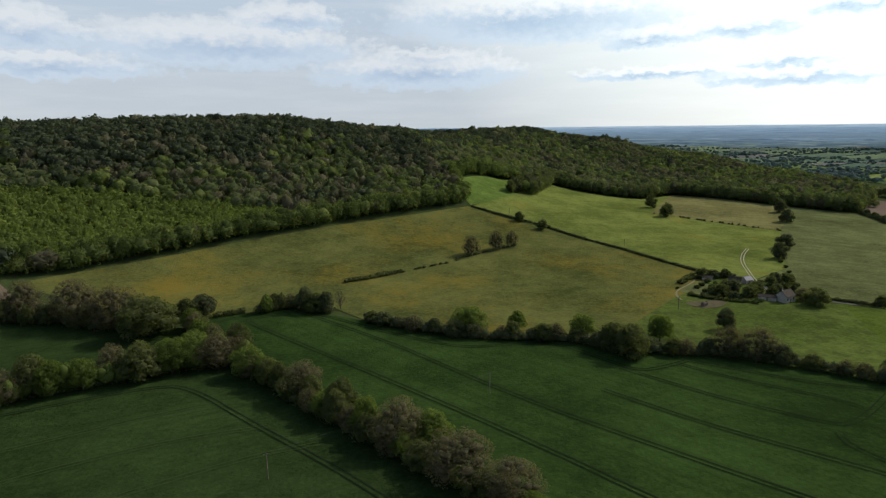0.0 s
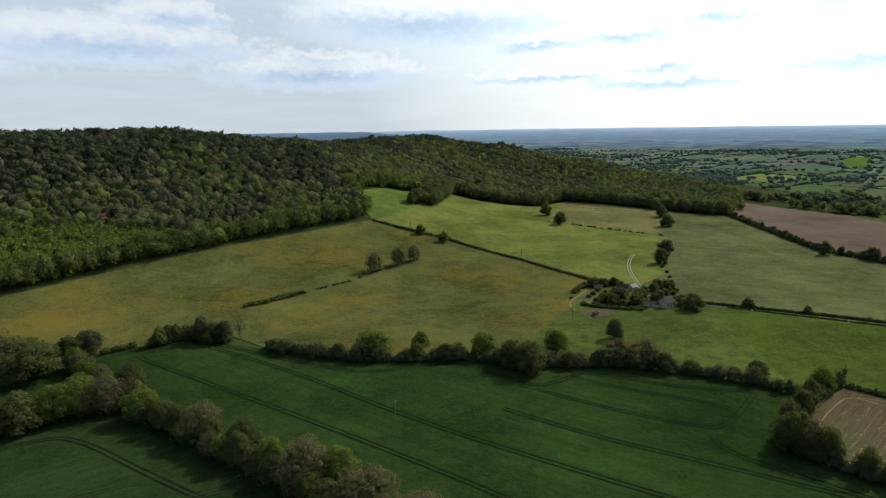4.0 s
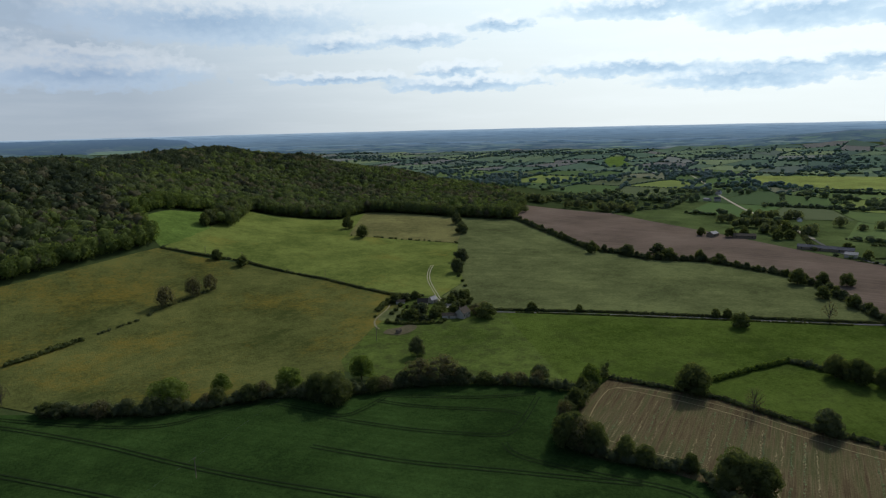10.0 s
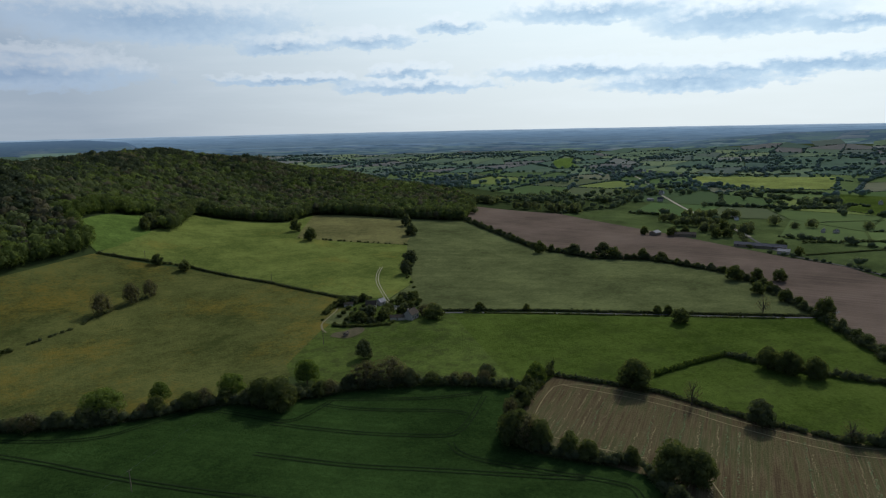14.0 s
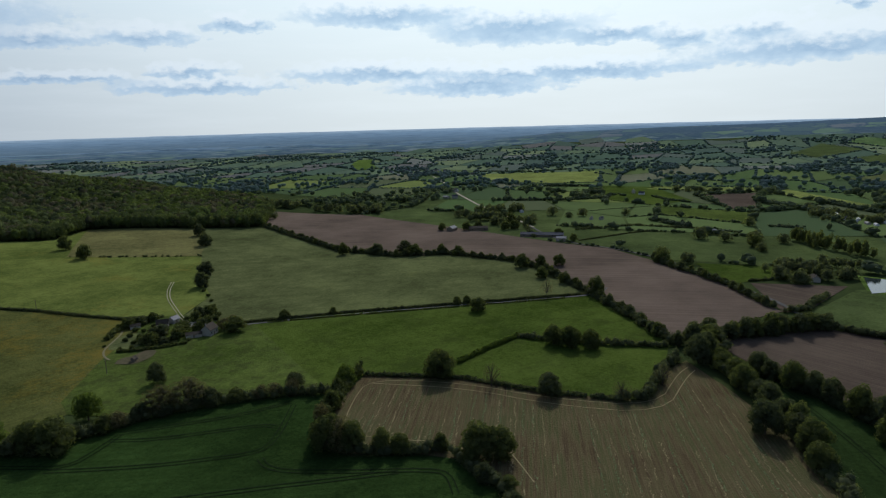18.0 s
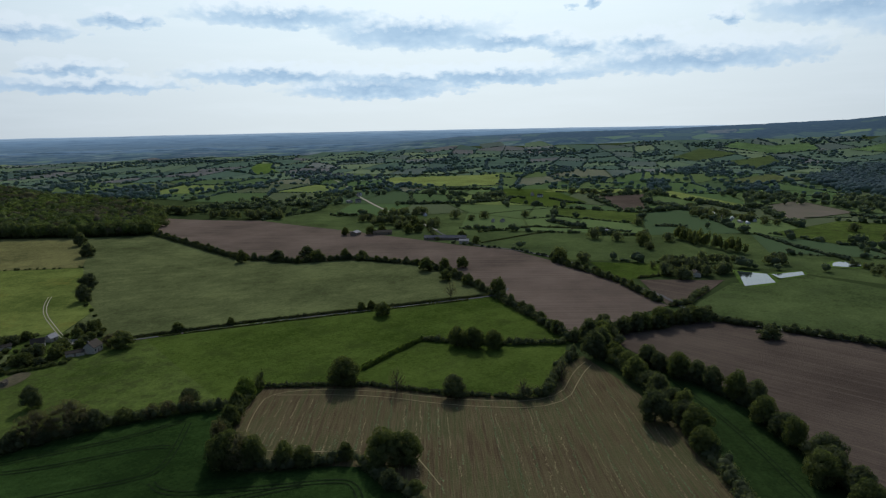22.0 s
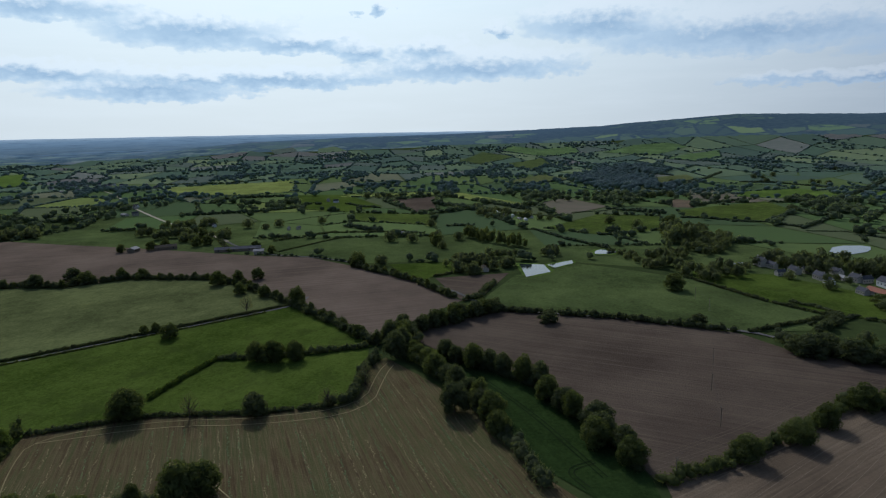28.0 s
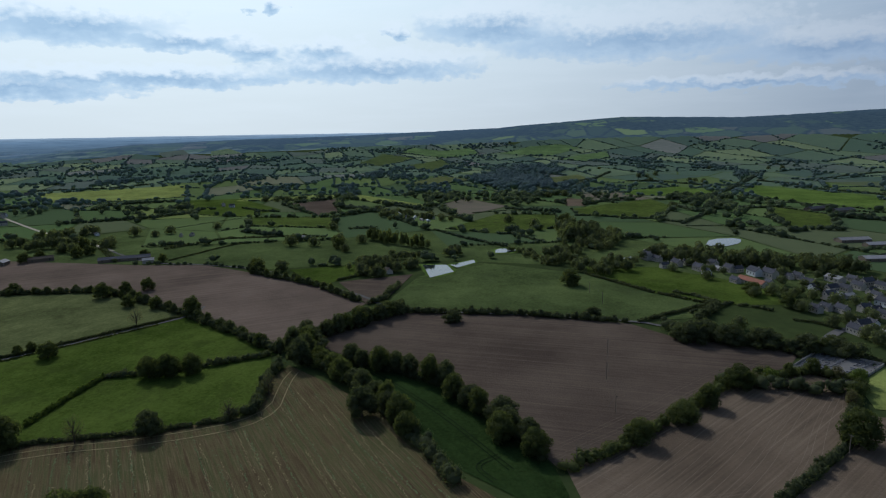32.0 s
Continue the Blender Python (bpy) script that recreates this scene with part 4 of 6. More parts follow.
lines_on("stubble_field", "swath", [[(160, 177), (183, 196), (205, 208), (229, 168), (239, 126), (260, 85), (298, 91), (312, 90)], [(202, 203), (225, 163), (234, 122), (255, 80), (296, 86), (310, 86)],
                                    [(160, 177), (157, 166), (168, 150), (180, 132), (186, 120)], [(163, 170), (170, 155), (182, 136)], [(192, 118), (186, 108), (178, 96)]], 0.45, 0, M["straw"], 0.44)
lines_on("grass_strip", "wheel_track", [[(222, -20), (240, -8), (262, 6), (290, 28), (312, 48)], [(214, -14), (224, -6), (232, -16)]], 0.45, 1.9, M["wheel"], 0.42)


# ---- lanes, tracks, yards and water ----
def way_strip(name, label, category, points, width, kind, lift=0.5, gap=0.0):
    ob = thing(name, pose(0, 0, 0), label, category, kind="structure")
    for side in ((-gap / 2, gap / 2) if gap else (0.0,)):
        part("wheel_rut" if gap else "surface", ribbon("surface", rounded(points), width, M[kind], lift, side, 0.2), None, ob)
    return ob


way_strip("farm_track", "chalky two-rutted track up through the meadow", "track", [(195, 367), (199, 385), (207, 410), (216, 438), (228, 462), (241, 481)], 0.55, "track", 0.5, 1.9)
way_strip("lane", "narrow pale lane between low hedges", "lane", [(212, 339), (272, 297.5), (386, 203), (408, 188), (428, 190)], 2.2, "asphalt", 0.5)
way_strip("field_lane", "pale tarmac lane past the ploughed fields", "road", [(391, -119), (400, -108), (414, -35), (419, 50), (430, 60), (466, 88), (491, 130), (540, 182), (566, 250), (566, 300), (600, 350), (640, 395), (664, 425)], 3.0, "asphalt", 0.6)
way_strip("valley_road", "pale country road winding to the village", "road", [(627, 380), (664, 425), (700, 480), (761, 562), (830, 645), (906, 737), (975, 806), (1080, 920), (1180, 1040)], 4.0, "track", 1.2)
way_strip("hamlet_road", "pale country road passing the hamlet", "road", [(1010, 160), (880, 70), (812, 64)], 2.6, "asphalt", 0.6)
way_strip("verge_path", "trodden path round the farm garden", "track", [(162, 388), (158, 381), (149, 371), (140, 361), (136, 350), (136, 342)], 1.2, "wheel_pale", 0.55)


def patch(name, label, category, outline, material, lift, rounds=2):
    return tagged(new(name, draped(name, rounded(outline + outline[:1], rounds)[:-1], material, lift, 14.0)), label, category, kind="structure")


patch("garden", "rough grassy garden beside the farm", "garden", [(142, 360), (150, 374), (162, 380), (170, 372), (158, 352), (150, 350)], M["ley"], 0.45)
patch("bare_patch", "trampled bare earth round the animal hut", "yard", [(135, 334), (140, 340), (147, 338), (155, 342), (160, 336), (154, 329), (148, 326), (141, 325)], M["dirt"], 0.45)
patch("courtyard", "small dusty courtyard behind the farmhouse", "yard", [(190, 362), (193, 372), (200, 370), (204, 360), (198, 356)], M["track"], 0.5)
for outline in ([(568, 52), (569, 25), (537, 11), (508, 36)], [(566, 25), (592, 1), (576, -5), (548, 14)], [(614, -16), (640, -16), (649, -32), (637, -47), (616, -40)]):
    patch("pond_bank", "mown grassy bank round a pond", "bank", outline, M["lush"], 0.5, 1)
patch("pond", "bright four-sided pond reflecting the sky", "pond", [(564, 47), (564, 25), (537, 17), (515, 36)], M["water"], 0.62, 0)
patch("pond", "narrow second pond on the bank", "pond", [(564, 22), (586, 1), (574, -1), (553, 15)], M["water"], 0.62, 0)
patch("pond", "small round pond by the thicket", "pond", [(618, -20), (636, -20), (644, -32), (634, -42), (620, -36)], M["water"], 0.8)
patch("reservoir", "pale reservoir with straight banks in a meadow", "pond", [(655, -235), (691, -251), (697, -286), (667, -275), (652, -257), (646, -247)], M["water"], 1.1, 1)
patch("river_pool", "glinting pool among trees", "pond", [(706, -118), (732, -141), (739, -163), (709, -156)], M["water"], 0.7)
patch("river_pool", "small bright pool beside the lane", "pond", [(594, -138), (602, -150), (586, -147), (581, -138)], M["water"], 0.7)
patch("village_lane", "pale lane down from the village", "lane", [(333, -178), (337, -176), (361, -196), (384, -216), (392, -229), (387, -231), (379, -219), (357, -201)], M["asphalt"], 0.45, 1)

# ---- trees and hedges ----
def tree_kind(seed, leaf, leaf_count, size, low=0.10, lobes=20, core=0.66, limbs=8, spread=1.0):
    """Meshes of one tree, 1 m wide and 1 m high before scaling: trunk with limbs, and crown."""
    r = np.random.default_rng(seed)
    ls = crown_lobes(r, 1.0, spread, low, lobes)
    wood = [tube([(0, 0, -0.04), (0.01, 0.0, 0.14), (-0.01, 0.01, 0.36), (0.01, 0, 0.66)], [0.036, 0.028, 0.020, 0.008])]
    for i in range(limbs):
        x, y, z = ls[1 + (i * 7) % (len(ls) - 1)][:3]
        z0 = 0.14 + 0.36 * i / limbs
        wood.append(tube([(0, 0, z0), (x * 0.45, y * 0.45, z0 * 0.55 + z * 0.45), (x, y, z), (x * 1.3, y * 1.3, z + 0.10)], [0.016, 0.011, 0.006, 0.002], 5))
        if limbs > 10:
            for k in (0.5, -0.6):
                wood.append(tube([(x * 0.6, y * 0.6, z0 * 0.4 + z * 0.6), (x * 0.9 - y * k * 0.5, y * 0.9 + x * k * 0.5, z + 0.06), (x * 1.15 - y * k, y * 1.15 + x * k, z + 0.13)], [0.007, 0.004, 0.0015], 4))
    pieces = [leaves(r, ls, leaf_count, size, 0.55)]
    if core:
        pieces.append(cores(r, ls, BALL_1, core))
    v, f = merge(*pieces)
    return join_quads("trunk", wood, M["bark"]), quick_mesh("crown", v, f, M[leaf])


KINDS = {
    "oak": [tree_kind(s, "leaf", 3200, 0.044, 0.05) for s in (1, 2, 3, 21)],
    "light": [tree_kind(s, "leaf_light", 3200, 0.042, 0.14, 18, 0.55) for s in (4, 5, 22)],
    "dark": [tree_kind(s, "leaf_dark", 3200, 0.044, 0.06) for s in (6, 7, 23)],
    "bud": [tree_kind(s, "leaf_bud", 4600, 0.026, 0.08, 22, 0.42, 14, 1.05) for s in (8, 9, 24)],
    "bare": [tree_kind(s, "leaf_bud", 520, 0.034, 0.2, 16, 0, 14) for s in (10,)],
    "far_oak": [tree_kind(s, "leaf", 1300, 0.062, 0.0, 14, 0.72) for s in (11, 12)],
    "far_dark": [tree_kind(s, "leaf_dark", 1300, 0.062, 0.0, 14, 0.72) for s in (13, 14)],
}
TREE_LABELS = {
    "oak": "broad green tree in early leaf in a hedgerow", "light": "fresh light-green tree in spring leaf", "dark": "dense dark green tree with a low crown",
    "bud": "greyish-brown tree with budding twigs", "bare": "thin sparse tree with few leaves",
    "far_oak": "broad green tree standing between fields", "far_dark": "dark green tree beside a distant field",
}
built = {}
tree_rng = random.Random(5)


def tree(kind, x, y, height, width, sink=0.2):
    if math.hypot(x, y) > 345 and kind in ("oak", "dark"):
        kind = "far_" + kind
    v = tree_rng.randrange(len(KINDS[kind]))
    m = pose(x, y, land_at(x, y) + 0.25 - sink, 0, 0, tree_rng.uniform(0, 360)) @ Matrix.Diagonal((width, width * tree_rng.uniform(0.85, 1.1), height, 1))
    if (kind, v) in built:
        first = built[kind, v]
        return copy_thing(first, m @ Matrix.Diagonal((1 / first.scale[0], 1 / first.scale[1], 1 / first.scale[2], 1)))
    ob = thing("tree", m, TREE_LABELS[kind], "tree", "hedgerow trees")
    trunk, crown = KINDS[kind][v]
    part("trunk", trunk, None, ob)
    part("crown", crown, None, ob)
    built[kind, v] = ob
    return ob


# x, y, height, width
TREES = {
    "bud": [(21, 449, 15, 13), (40, 464, 15, 11), (53, 474, 13, 10), (-165, 298, 22, 22), (-185, 301, 24, 22), (-214, 306, 20, 18), (-15, 180, 16, 17), (4, 160, 15, 19), (-54, 219, 13, 18),
            (-96, 248, 14, 18), (123, 255, 13, 14), (134, 251, 14, 16), (18, 149, 13, 15), (152, 168, 13, 12)],
    "oak": [(68, 547, 9, 9), (86, 528, 9, 10), (224, 663, 17, 17), (223, 612, 16, 18), (-135, 312, 11, 12), (-143, 287, 20, 25), (75, 263, 13, 13), (81, 255, 15, 16), (-36, 202, 13, 12), (326, 233, 11, 14), (149, 172, 14, 13), (154, 163, 12, 11), (160, 153, 10, 8),
            (179, 121, 17, 19), (184, 115, 15, 17), (227, 181, 17, 21), (233, 186, 14, 17), (301, 161, 14, 14), (303, 152, 12, 12), (307, 141, 13, 14), (406, 188, 16, 17), 
            (244, -17, 12, 12), (244, -71, 12, 16), (261, -93, 12, 17), (278, -109, 12, 14), (297, -130, 14, 18), (245, -155, 18, 20), (493, -77, 15, 22)],
    "light": [(12, 290, 13, 18), (-26, 191, 12, 9), (-4, 180, 12, 12), (65, 279, 12, 12), (-108, 254, 14, 15), (36, 292, 10, 9), (100, 274, 13, 11), (-80, 238, 12, 14)],
    "dark": [(138, 290, 11, 9), (-128, 318, 12, 12), (262, 43, 17, 18), (321, 88, 18, 18), (272, 485, 12, 13), (249, 449, 13, 11), (333, 594, 14, 13), (355, 646, 14, 13),
             (397, 11, 8, 12), (242, 128, 11, 11), (175, 228, 9, 9)],
    "bare": [(-57, 329, 11, 7), (234, 155, 12, 8), (381, 213, 16, 14), (256, 100, 10, 9), (283, 92, 10, 9)],
}
MID_TREES = {
    "oak": [(240, 327, 6, 7), (265, 308, 5, 5), (330, 254, 6, 6), (336, 250, 6, 6), (457, 265, 13, 14), (449, 279, 14, 17), (454, 374, 12, 14), (434, 391, 11, 13), (461, 359, 10, 14), (398, 452, 14, 15), (423, 223, 9, 9), (427, 246, 9, 9), (472, 256, 12, 14),
            (532, 188, 12, 12), (667, 150, 13, 20), (769, -106, 22, 28), (644, 143, 14, 18), (470, -205, 9, 13), (434, -216, 12, 18), (205, 329, 10, 13), (164, 147, 8, 8), (175, 136, 7, 6), (540, 193, 11, 12), (640, 420, 16, 18), (600, 401, 13, 18), (612, 396, 12, 17), (572, 436, 10, 12), (590, 432, 9, 11), (556, 460, 9, 10), (600, 330, 8, 10), (578, 300, 8, 9)],
    "dark": [(363, -130, 15, 24), (359, -148, 15, 24), (355, -165, 14, 24), (347, -185, 13, 20), (352, -202, 10, 17), (411, -81, 8, 14), (371, -140, 13, 20), (345, -200, 11, 16), (366, -124, 11, 16), (440, 410, 12, 13), (418, 425, 11, 13)],
}
for group in (TREES, MID_TREES):
    for kind, rows in group.items():
        for x, y, h, w2 in rows:
            slim = 0.72 if x > 140 and w2 > 13 else 1.0
            tree(kind, x, y, h * (0.85 if slim < 1 else 1.0), w2 * slim)
# two long rows of hedgerow trees down either side of the narrow strip, and the copse at the crossing
for row, apart in (([(345, 98), (330, 86), (316, 74), (298, 58), (271, 36), (248, 21)], 8.5), ([(326, 60), (306, 28), (295, 10), (275, -4), (252, -21), (234, -30)], 10.0), ([(348, 90), (362, 94), (388, 70), (414, 50)], 8.0)):
    for x, y, _ in along(row, apart):
        tree(tree_rng.choice(("oak", "dark", "dark")), x + tree_rng.uniform(-2.5, 2.5), y + tree_rng.uniform(-2.5, 2.5), tree_rng.uniform(9, 14), tree_rng.uniform(8.5, 12.5))


def hedge(points, height, width, leaf, label, gap=0.0, seed=0, density=1.0):
    """A hedge: overlapping bushes along a line, one mesh. gap: the share of bushes left out."""
    r = np.random.default_rng(seed + 100)
    lobes = []
    for x, y, a in along(points, width * 0.36):
        if r.uniform() < gap:
            continue
        h, s = height * r.uniform(0.65, 1.2), width * r.uniform(0.42, 0.66)
        x, y = x + r.uniform(-0.25, 0.25) * width, y + r.uniform(-0.25, 0.25) * width
        z = land_at(x, y) + 0.2
        lobes.append((x, y, z + h * 0.42, s, s, h * 0.52))
        if r.uniform() < 0.6:
            lobes.append((x + r.uniform(-0.4, 0.4) * width, y + r.uniform(-0.4, 0.4) * width, z + h * 0.7, s * 0.6, s * 0.6, h * 0.4))
    size = min(0.9, 0.35 + height * 0.07)
    v, f = merge(leaves(r, lobes, int(len(lobes) * 58 * density), size * 0.8), cores(r, lobes, BALL_1, 0.73))
    return tagged(new("hedge", quick_mesh("hedge", v, f, M[leaf])), label, "hedge")


HEDGES = [
    ([(-128, 311), (-108, 322)], 3.0, 3.5, "leaf", 0.1, "low green field hedge with gaps"),
    ([(-100, 322), (-84, 331)], 7.0, 6.0, "leaf", 0.0, "tall green shrub row at the field edge"),
    ([(-82, 331), (-62, 322)], 9.0, 8.0, "leaf_dark", 0.0, "tall thick dark hedge at the field corner"),
    ([(-41, 309), (4, 283), (25, 279), (63, 275), (75, 261)], 5.4, 5.6, "leaf_dark", 0.0, "dark bushy hedge above the cereal field"),
    ([(75, 261), (116, 256), (151, 239), (172, 222), (184, 208)], 5.0, 5.2, "leaf_dark", 0.0, "dark bushy hedge below the pasture"),
    ([(206, 217), (183, 205), (160, 188), (150, 177)], 8.5, 7.0, "leaf", 0.0, "tall green hedge between crop and stubble"),
    ([(149, 176), (151, 162), (161, 149), (174, 136)], 4.5, 5.0, "leaf_dark", 0.05, "dark bushy hedge at the stubble corner"),
    ([(174, 128), (168, 100), (150, 80)], 6.0, 7.0, "leaf_dark", 0.0, "tall dark thicket on the field edge"),
    ([(-128, 300), (-100, 262), (-90, 252)], 8.0, 8.0, "leaf_light", 0.0, "tall light-green hedgerow in spring leaf"),
    ([(-90, 254), (-46, 205), (-15, 177), (14, 150), (34, 120)], 7.5, 9.0, "leaf", 0.0, "tall mixed hedgerow between cereal fields"),
    ([(-236, 190), (-163, 214), (-115, 242), (-90, 256)], 13.0, 11.0, "leaf_light", 0.0, "tall tree belt along the field"),
    ([(-240, 298), (-200, 303), (-160, 296), (-138, 300)], 8.0, 10.0, "leaf_dark", 0.0, "tall dark hedgerow under the trees"),
    ([(-62, 378), (-40, 395), (-28, 404)], 3.0, 4.0, "leaf", 0.15, "broken low hedge across the meadow"),
    ([(-22, 408), (6, 430), (14, 442), (60, 480)], 1.6, 2.4, "leaf_dark", 0.65, "remnant of a low hedge across the meadow"),
    ([(27, 571), (60, 556), (88, 541), (141, 474), (173, 413), (192, 397)], 1.9, 2.6, "leaf_dark", 0.08, "low dark hedge between two meadows"),
    ([(213, 628), (260, 590), (305, 553)], 1.8, 2.6, "leaf_dark", 0.72, "row of small bushes across the meadow"),
    ([(214, 344), (272, 303), (386, 209), (404, 194)], 1.7, 2.4, "leaf_dark", 0.05, "low trimmed hedge along the lane"),
    ([(228, 328), (272, 294), (330, 247), (386, 201)], 0.9, 1.4, "leaf", 0.35, "thin grassy hedge bank along the lane"),
    ([(408, 195), (451, 262), (466, 290), (455, 368), (420, 402), (408, 468), (425, 560), (440, 645)], 6.0, 7.0, "leaf_dark", 0.02, "tall dark hedgerow around the ley"),
    ([(405, 190), (372, 148), (348, 118), (338, 106)], 7.0, 8.0, "leaf_dark", 0.0, "tall dark hedgerow beside the pasture"),
    ([(247, 186), (275, 186), (300, 184)], 2.6, 2.6, "leaf_light", 0.05, "pale flowering hedge round the paddock"),
    ([(300, 182), (308, 155), (318, 135), (333, 110)], 3.5, 4.0, "leaf_dark", 0.0, "dark hedge behind the paddock"),
    ([(207, 213), (220, 193), (233, 172), (243, 131), (256, 102)], 2.2, 2.8, "leaf_dark", 0.05, "low hedge between paddock and stubble"),
    ([(256, 102), (264, 92), (285, 95), (300, 99), (318, 98)], 5.5, 5.0, "leaf_dark", 0.0, "bushy hedge at the paddock corner"),
    ([(345, 100), (330, 86), (316, 74), (298, 58), (271, 36), (240, 16), (212, 0)], 5.5, 6.0, "leaf_dark", 0.0, "broad belt of dark trees between fields"),
    ([(328, 62), (305, 24), (297, 12), (275, -4), (252, -21), (228, -31)], 4.0, 4.5, "leaf_dark", 0.1, "row of dark bushy trees beside the plough"),
    ([(345, 84), (360, 96), (388, 72), (417, 50)], 9.0, 11.0, "leaf_dark", 0.0, "dense dark copse behind the brown field"),
    ([(417, 50), (413, -33), (398, -98)], 4.5, 5.0, "leaf_dark", 0.12, "dark hedge behind the brown field"),
    ([(390, -122), (374, -126), (360, -150), (350, -180), (340, -205)], 9.0, 12.0, "leaf_dark", 0.0, "dark thicket between field and village"),
    ([(222, -40), (244, -68), (266, -92), (303, -127), (318, -150)], 4.5, 5.5, "leaf", 0.05, "bushy hedge between plough and seedbed"),
    ([(300, -128), (310, -150), (318, -172), (306, -190), (280, -172)], 6.5, 6.0, "leaf", 0.0, "tall green tree belt by the cemetery"),
    ([(276, -170), (241, -147), (200, -102), (170, -62)], 3.5, 4.0, "leaf_dark", 0.05, "dark hedge along the seedbed"),
    ([(340, -178), (352, -195), (332, -215)], 3.0, 3.0, "leaf_dark", 0.05, "clipped dark hedge round the cemetery"),
    ([(399, -108), (440, -166), (470, -135), (529, -95)], 2.5, 3.0, "leaf_dark", 0.25, "low hedge between two pastures"),
    ([(440, -166), (420, -160), (405, -145)], 5.0, 6.0, "leaf_dark", 0.0, "dark bushes beside the lane"),
    ([(490, 60), (450, 64), (438, 72)], 4.0, 5.0, "leaf_dark", 0.1, "dark hedge below the ponds"),
    ([(437, 78), (470, 108), (486, 123), (530, 192), (540, 200)], 6.0, 7.0, "leaf_dark", 0.15, "dark hedgerow beside the lane"),
    ([(505, 112), (530, 92), (566, 104)], 2.0, 2.4, "leaf_dark", 0.1, "low dark hedge between plots"),
    ([(144, 352), (152, 345), (164, 338), (176, 334)], 1.8, 2.4, "leaf", 0.08, "low overgrown hedge in front of the farm garden"),
    ([(150, 380), (160, 391), (172, 396), (188, 396)], 3.0, 3.6, "leaf", 0.05, "overgrown hedge behind the farm sheds"),
    ([(640, 330), (700, 288), (720, 200)], 3.0, 3.5, "leaf_dark", 0.3, "thin dark hedge across the meadow"),
    ([(575, 345), (640, 400)], 4.0, 5.0, "leaf_dark", 0.2, "dark hedge by the long barn"),
]
for i, (points, height, width, leaf, gap, label) in enumerate(HEDGES):
    tall = height >= 6.0
    close_by = points[0][0] < 140
    hedge(points, height * ((0.85 if close_by else 0.75) if tall else 1.0), width * (0.8 if tall else 1.0), leaf, label, gap, i)
    if tall:
        mix = {"leaf": ("oak", "light", "bud", "oak"), "leaf_dark": ("dark", "oak", "dark", "oak"), "leaf_light": ("light", "light", "oak", "bud")}[leaf]
        for k, (x, y, _) in enumerate(along(points, height * (0.72 if close_by else 1.7))[1:]):
            tree(mix[(k * 3 + i) % 4], x + tree_rng.uniform(-0.3, 0.3) * width, y + tree_rng.uniform(-0.3, 0.3) * width, height * tree_rng.uniform(0.85, 1.3) * (1.25 if close_by and height < 10 else 1.0), height * tree_rng.uniform(0.75, 1.15) * (1.15 if close_by and height < 10 else 1.0))

# scattered taller bushes and small trees in the hedge above the cereal field
for row in ([(-38, 307), (4, 284), (25, 280), (63, 275), (75, 262)], [(80, 261), (116, 256), (151, 239), (170, 224)]):
    for x, y, _ in along(row, 9.0):
        tree(tree_rng.choice(("dark", "oak", "dark", "bud")), x + tree_rng.uniform(-2.5, 2.5), y + tree_rng.uniform(-1.5, 1.5), tree_rng.uniform(5.5, 9.0), tree_rng.uniform(6.0, 9.5))

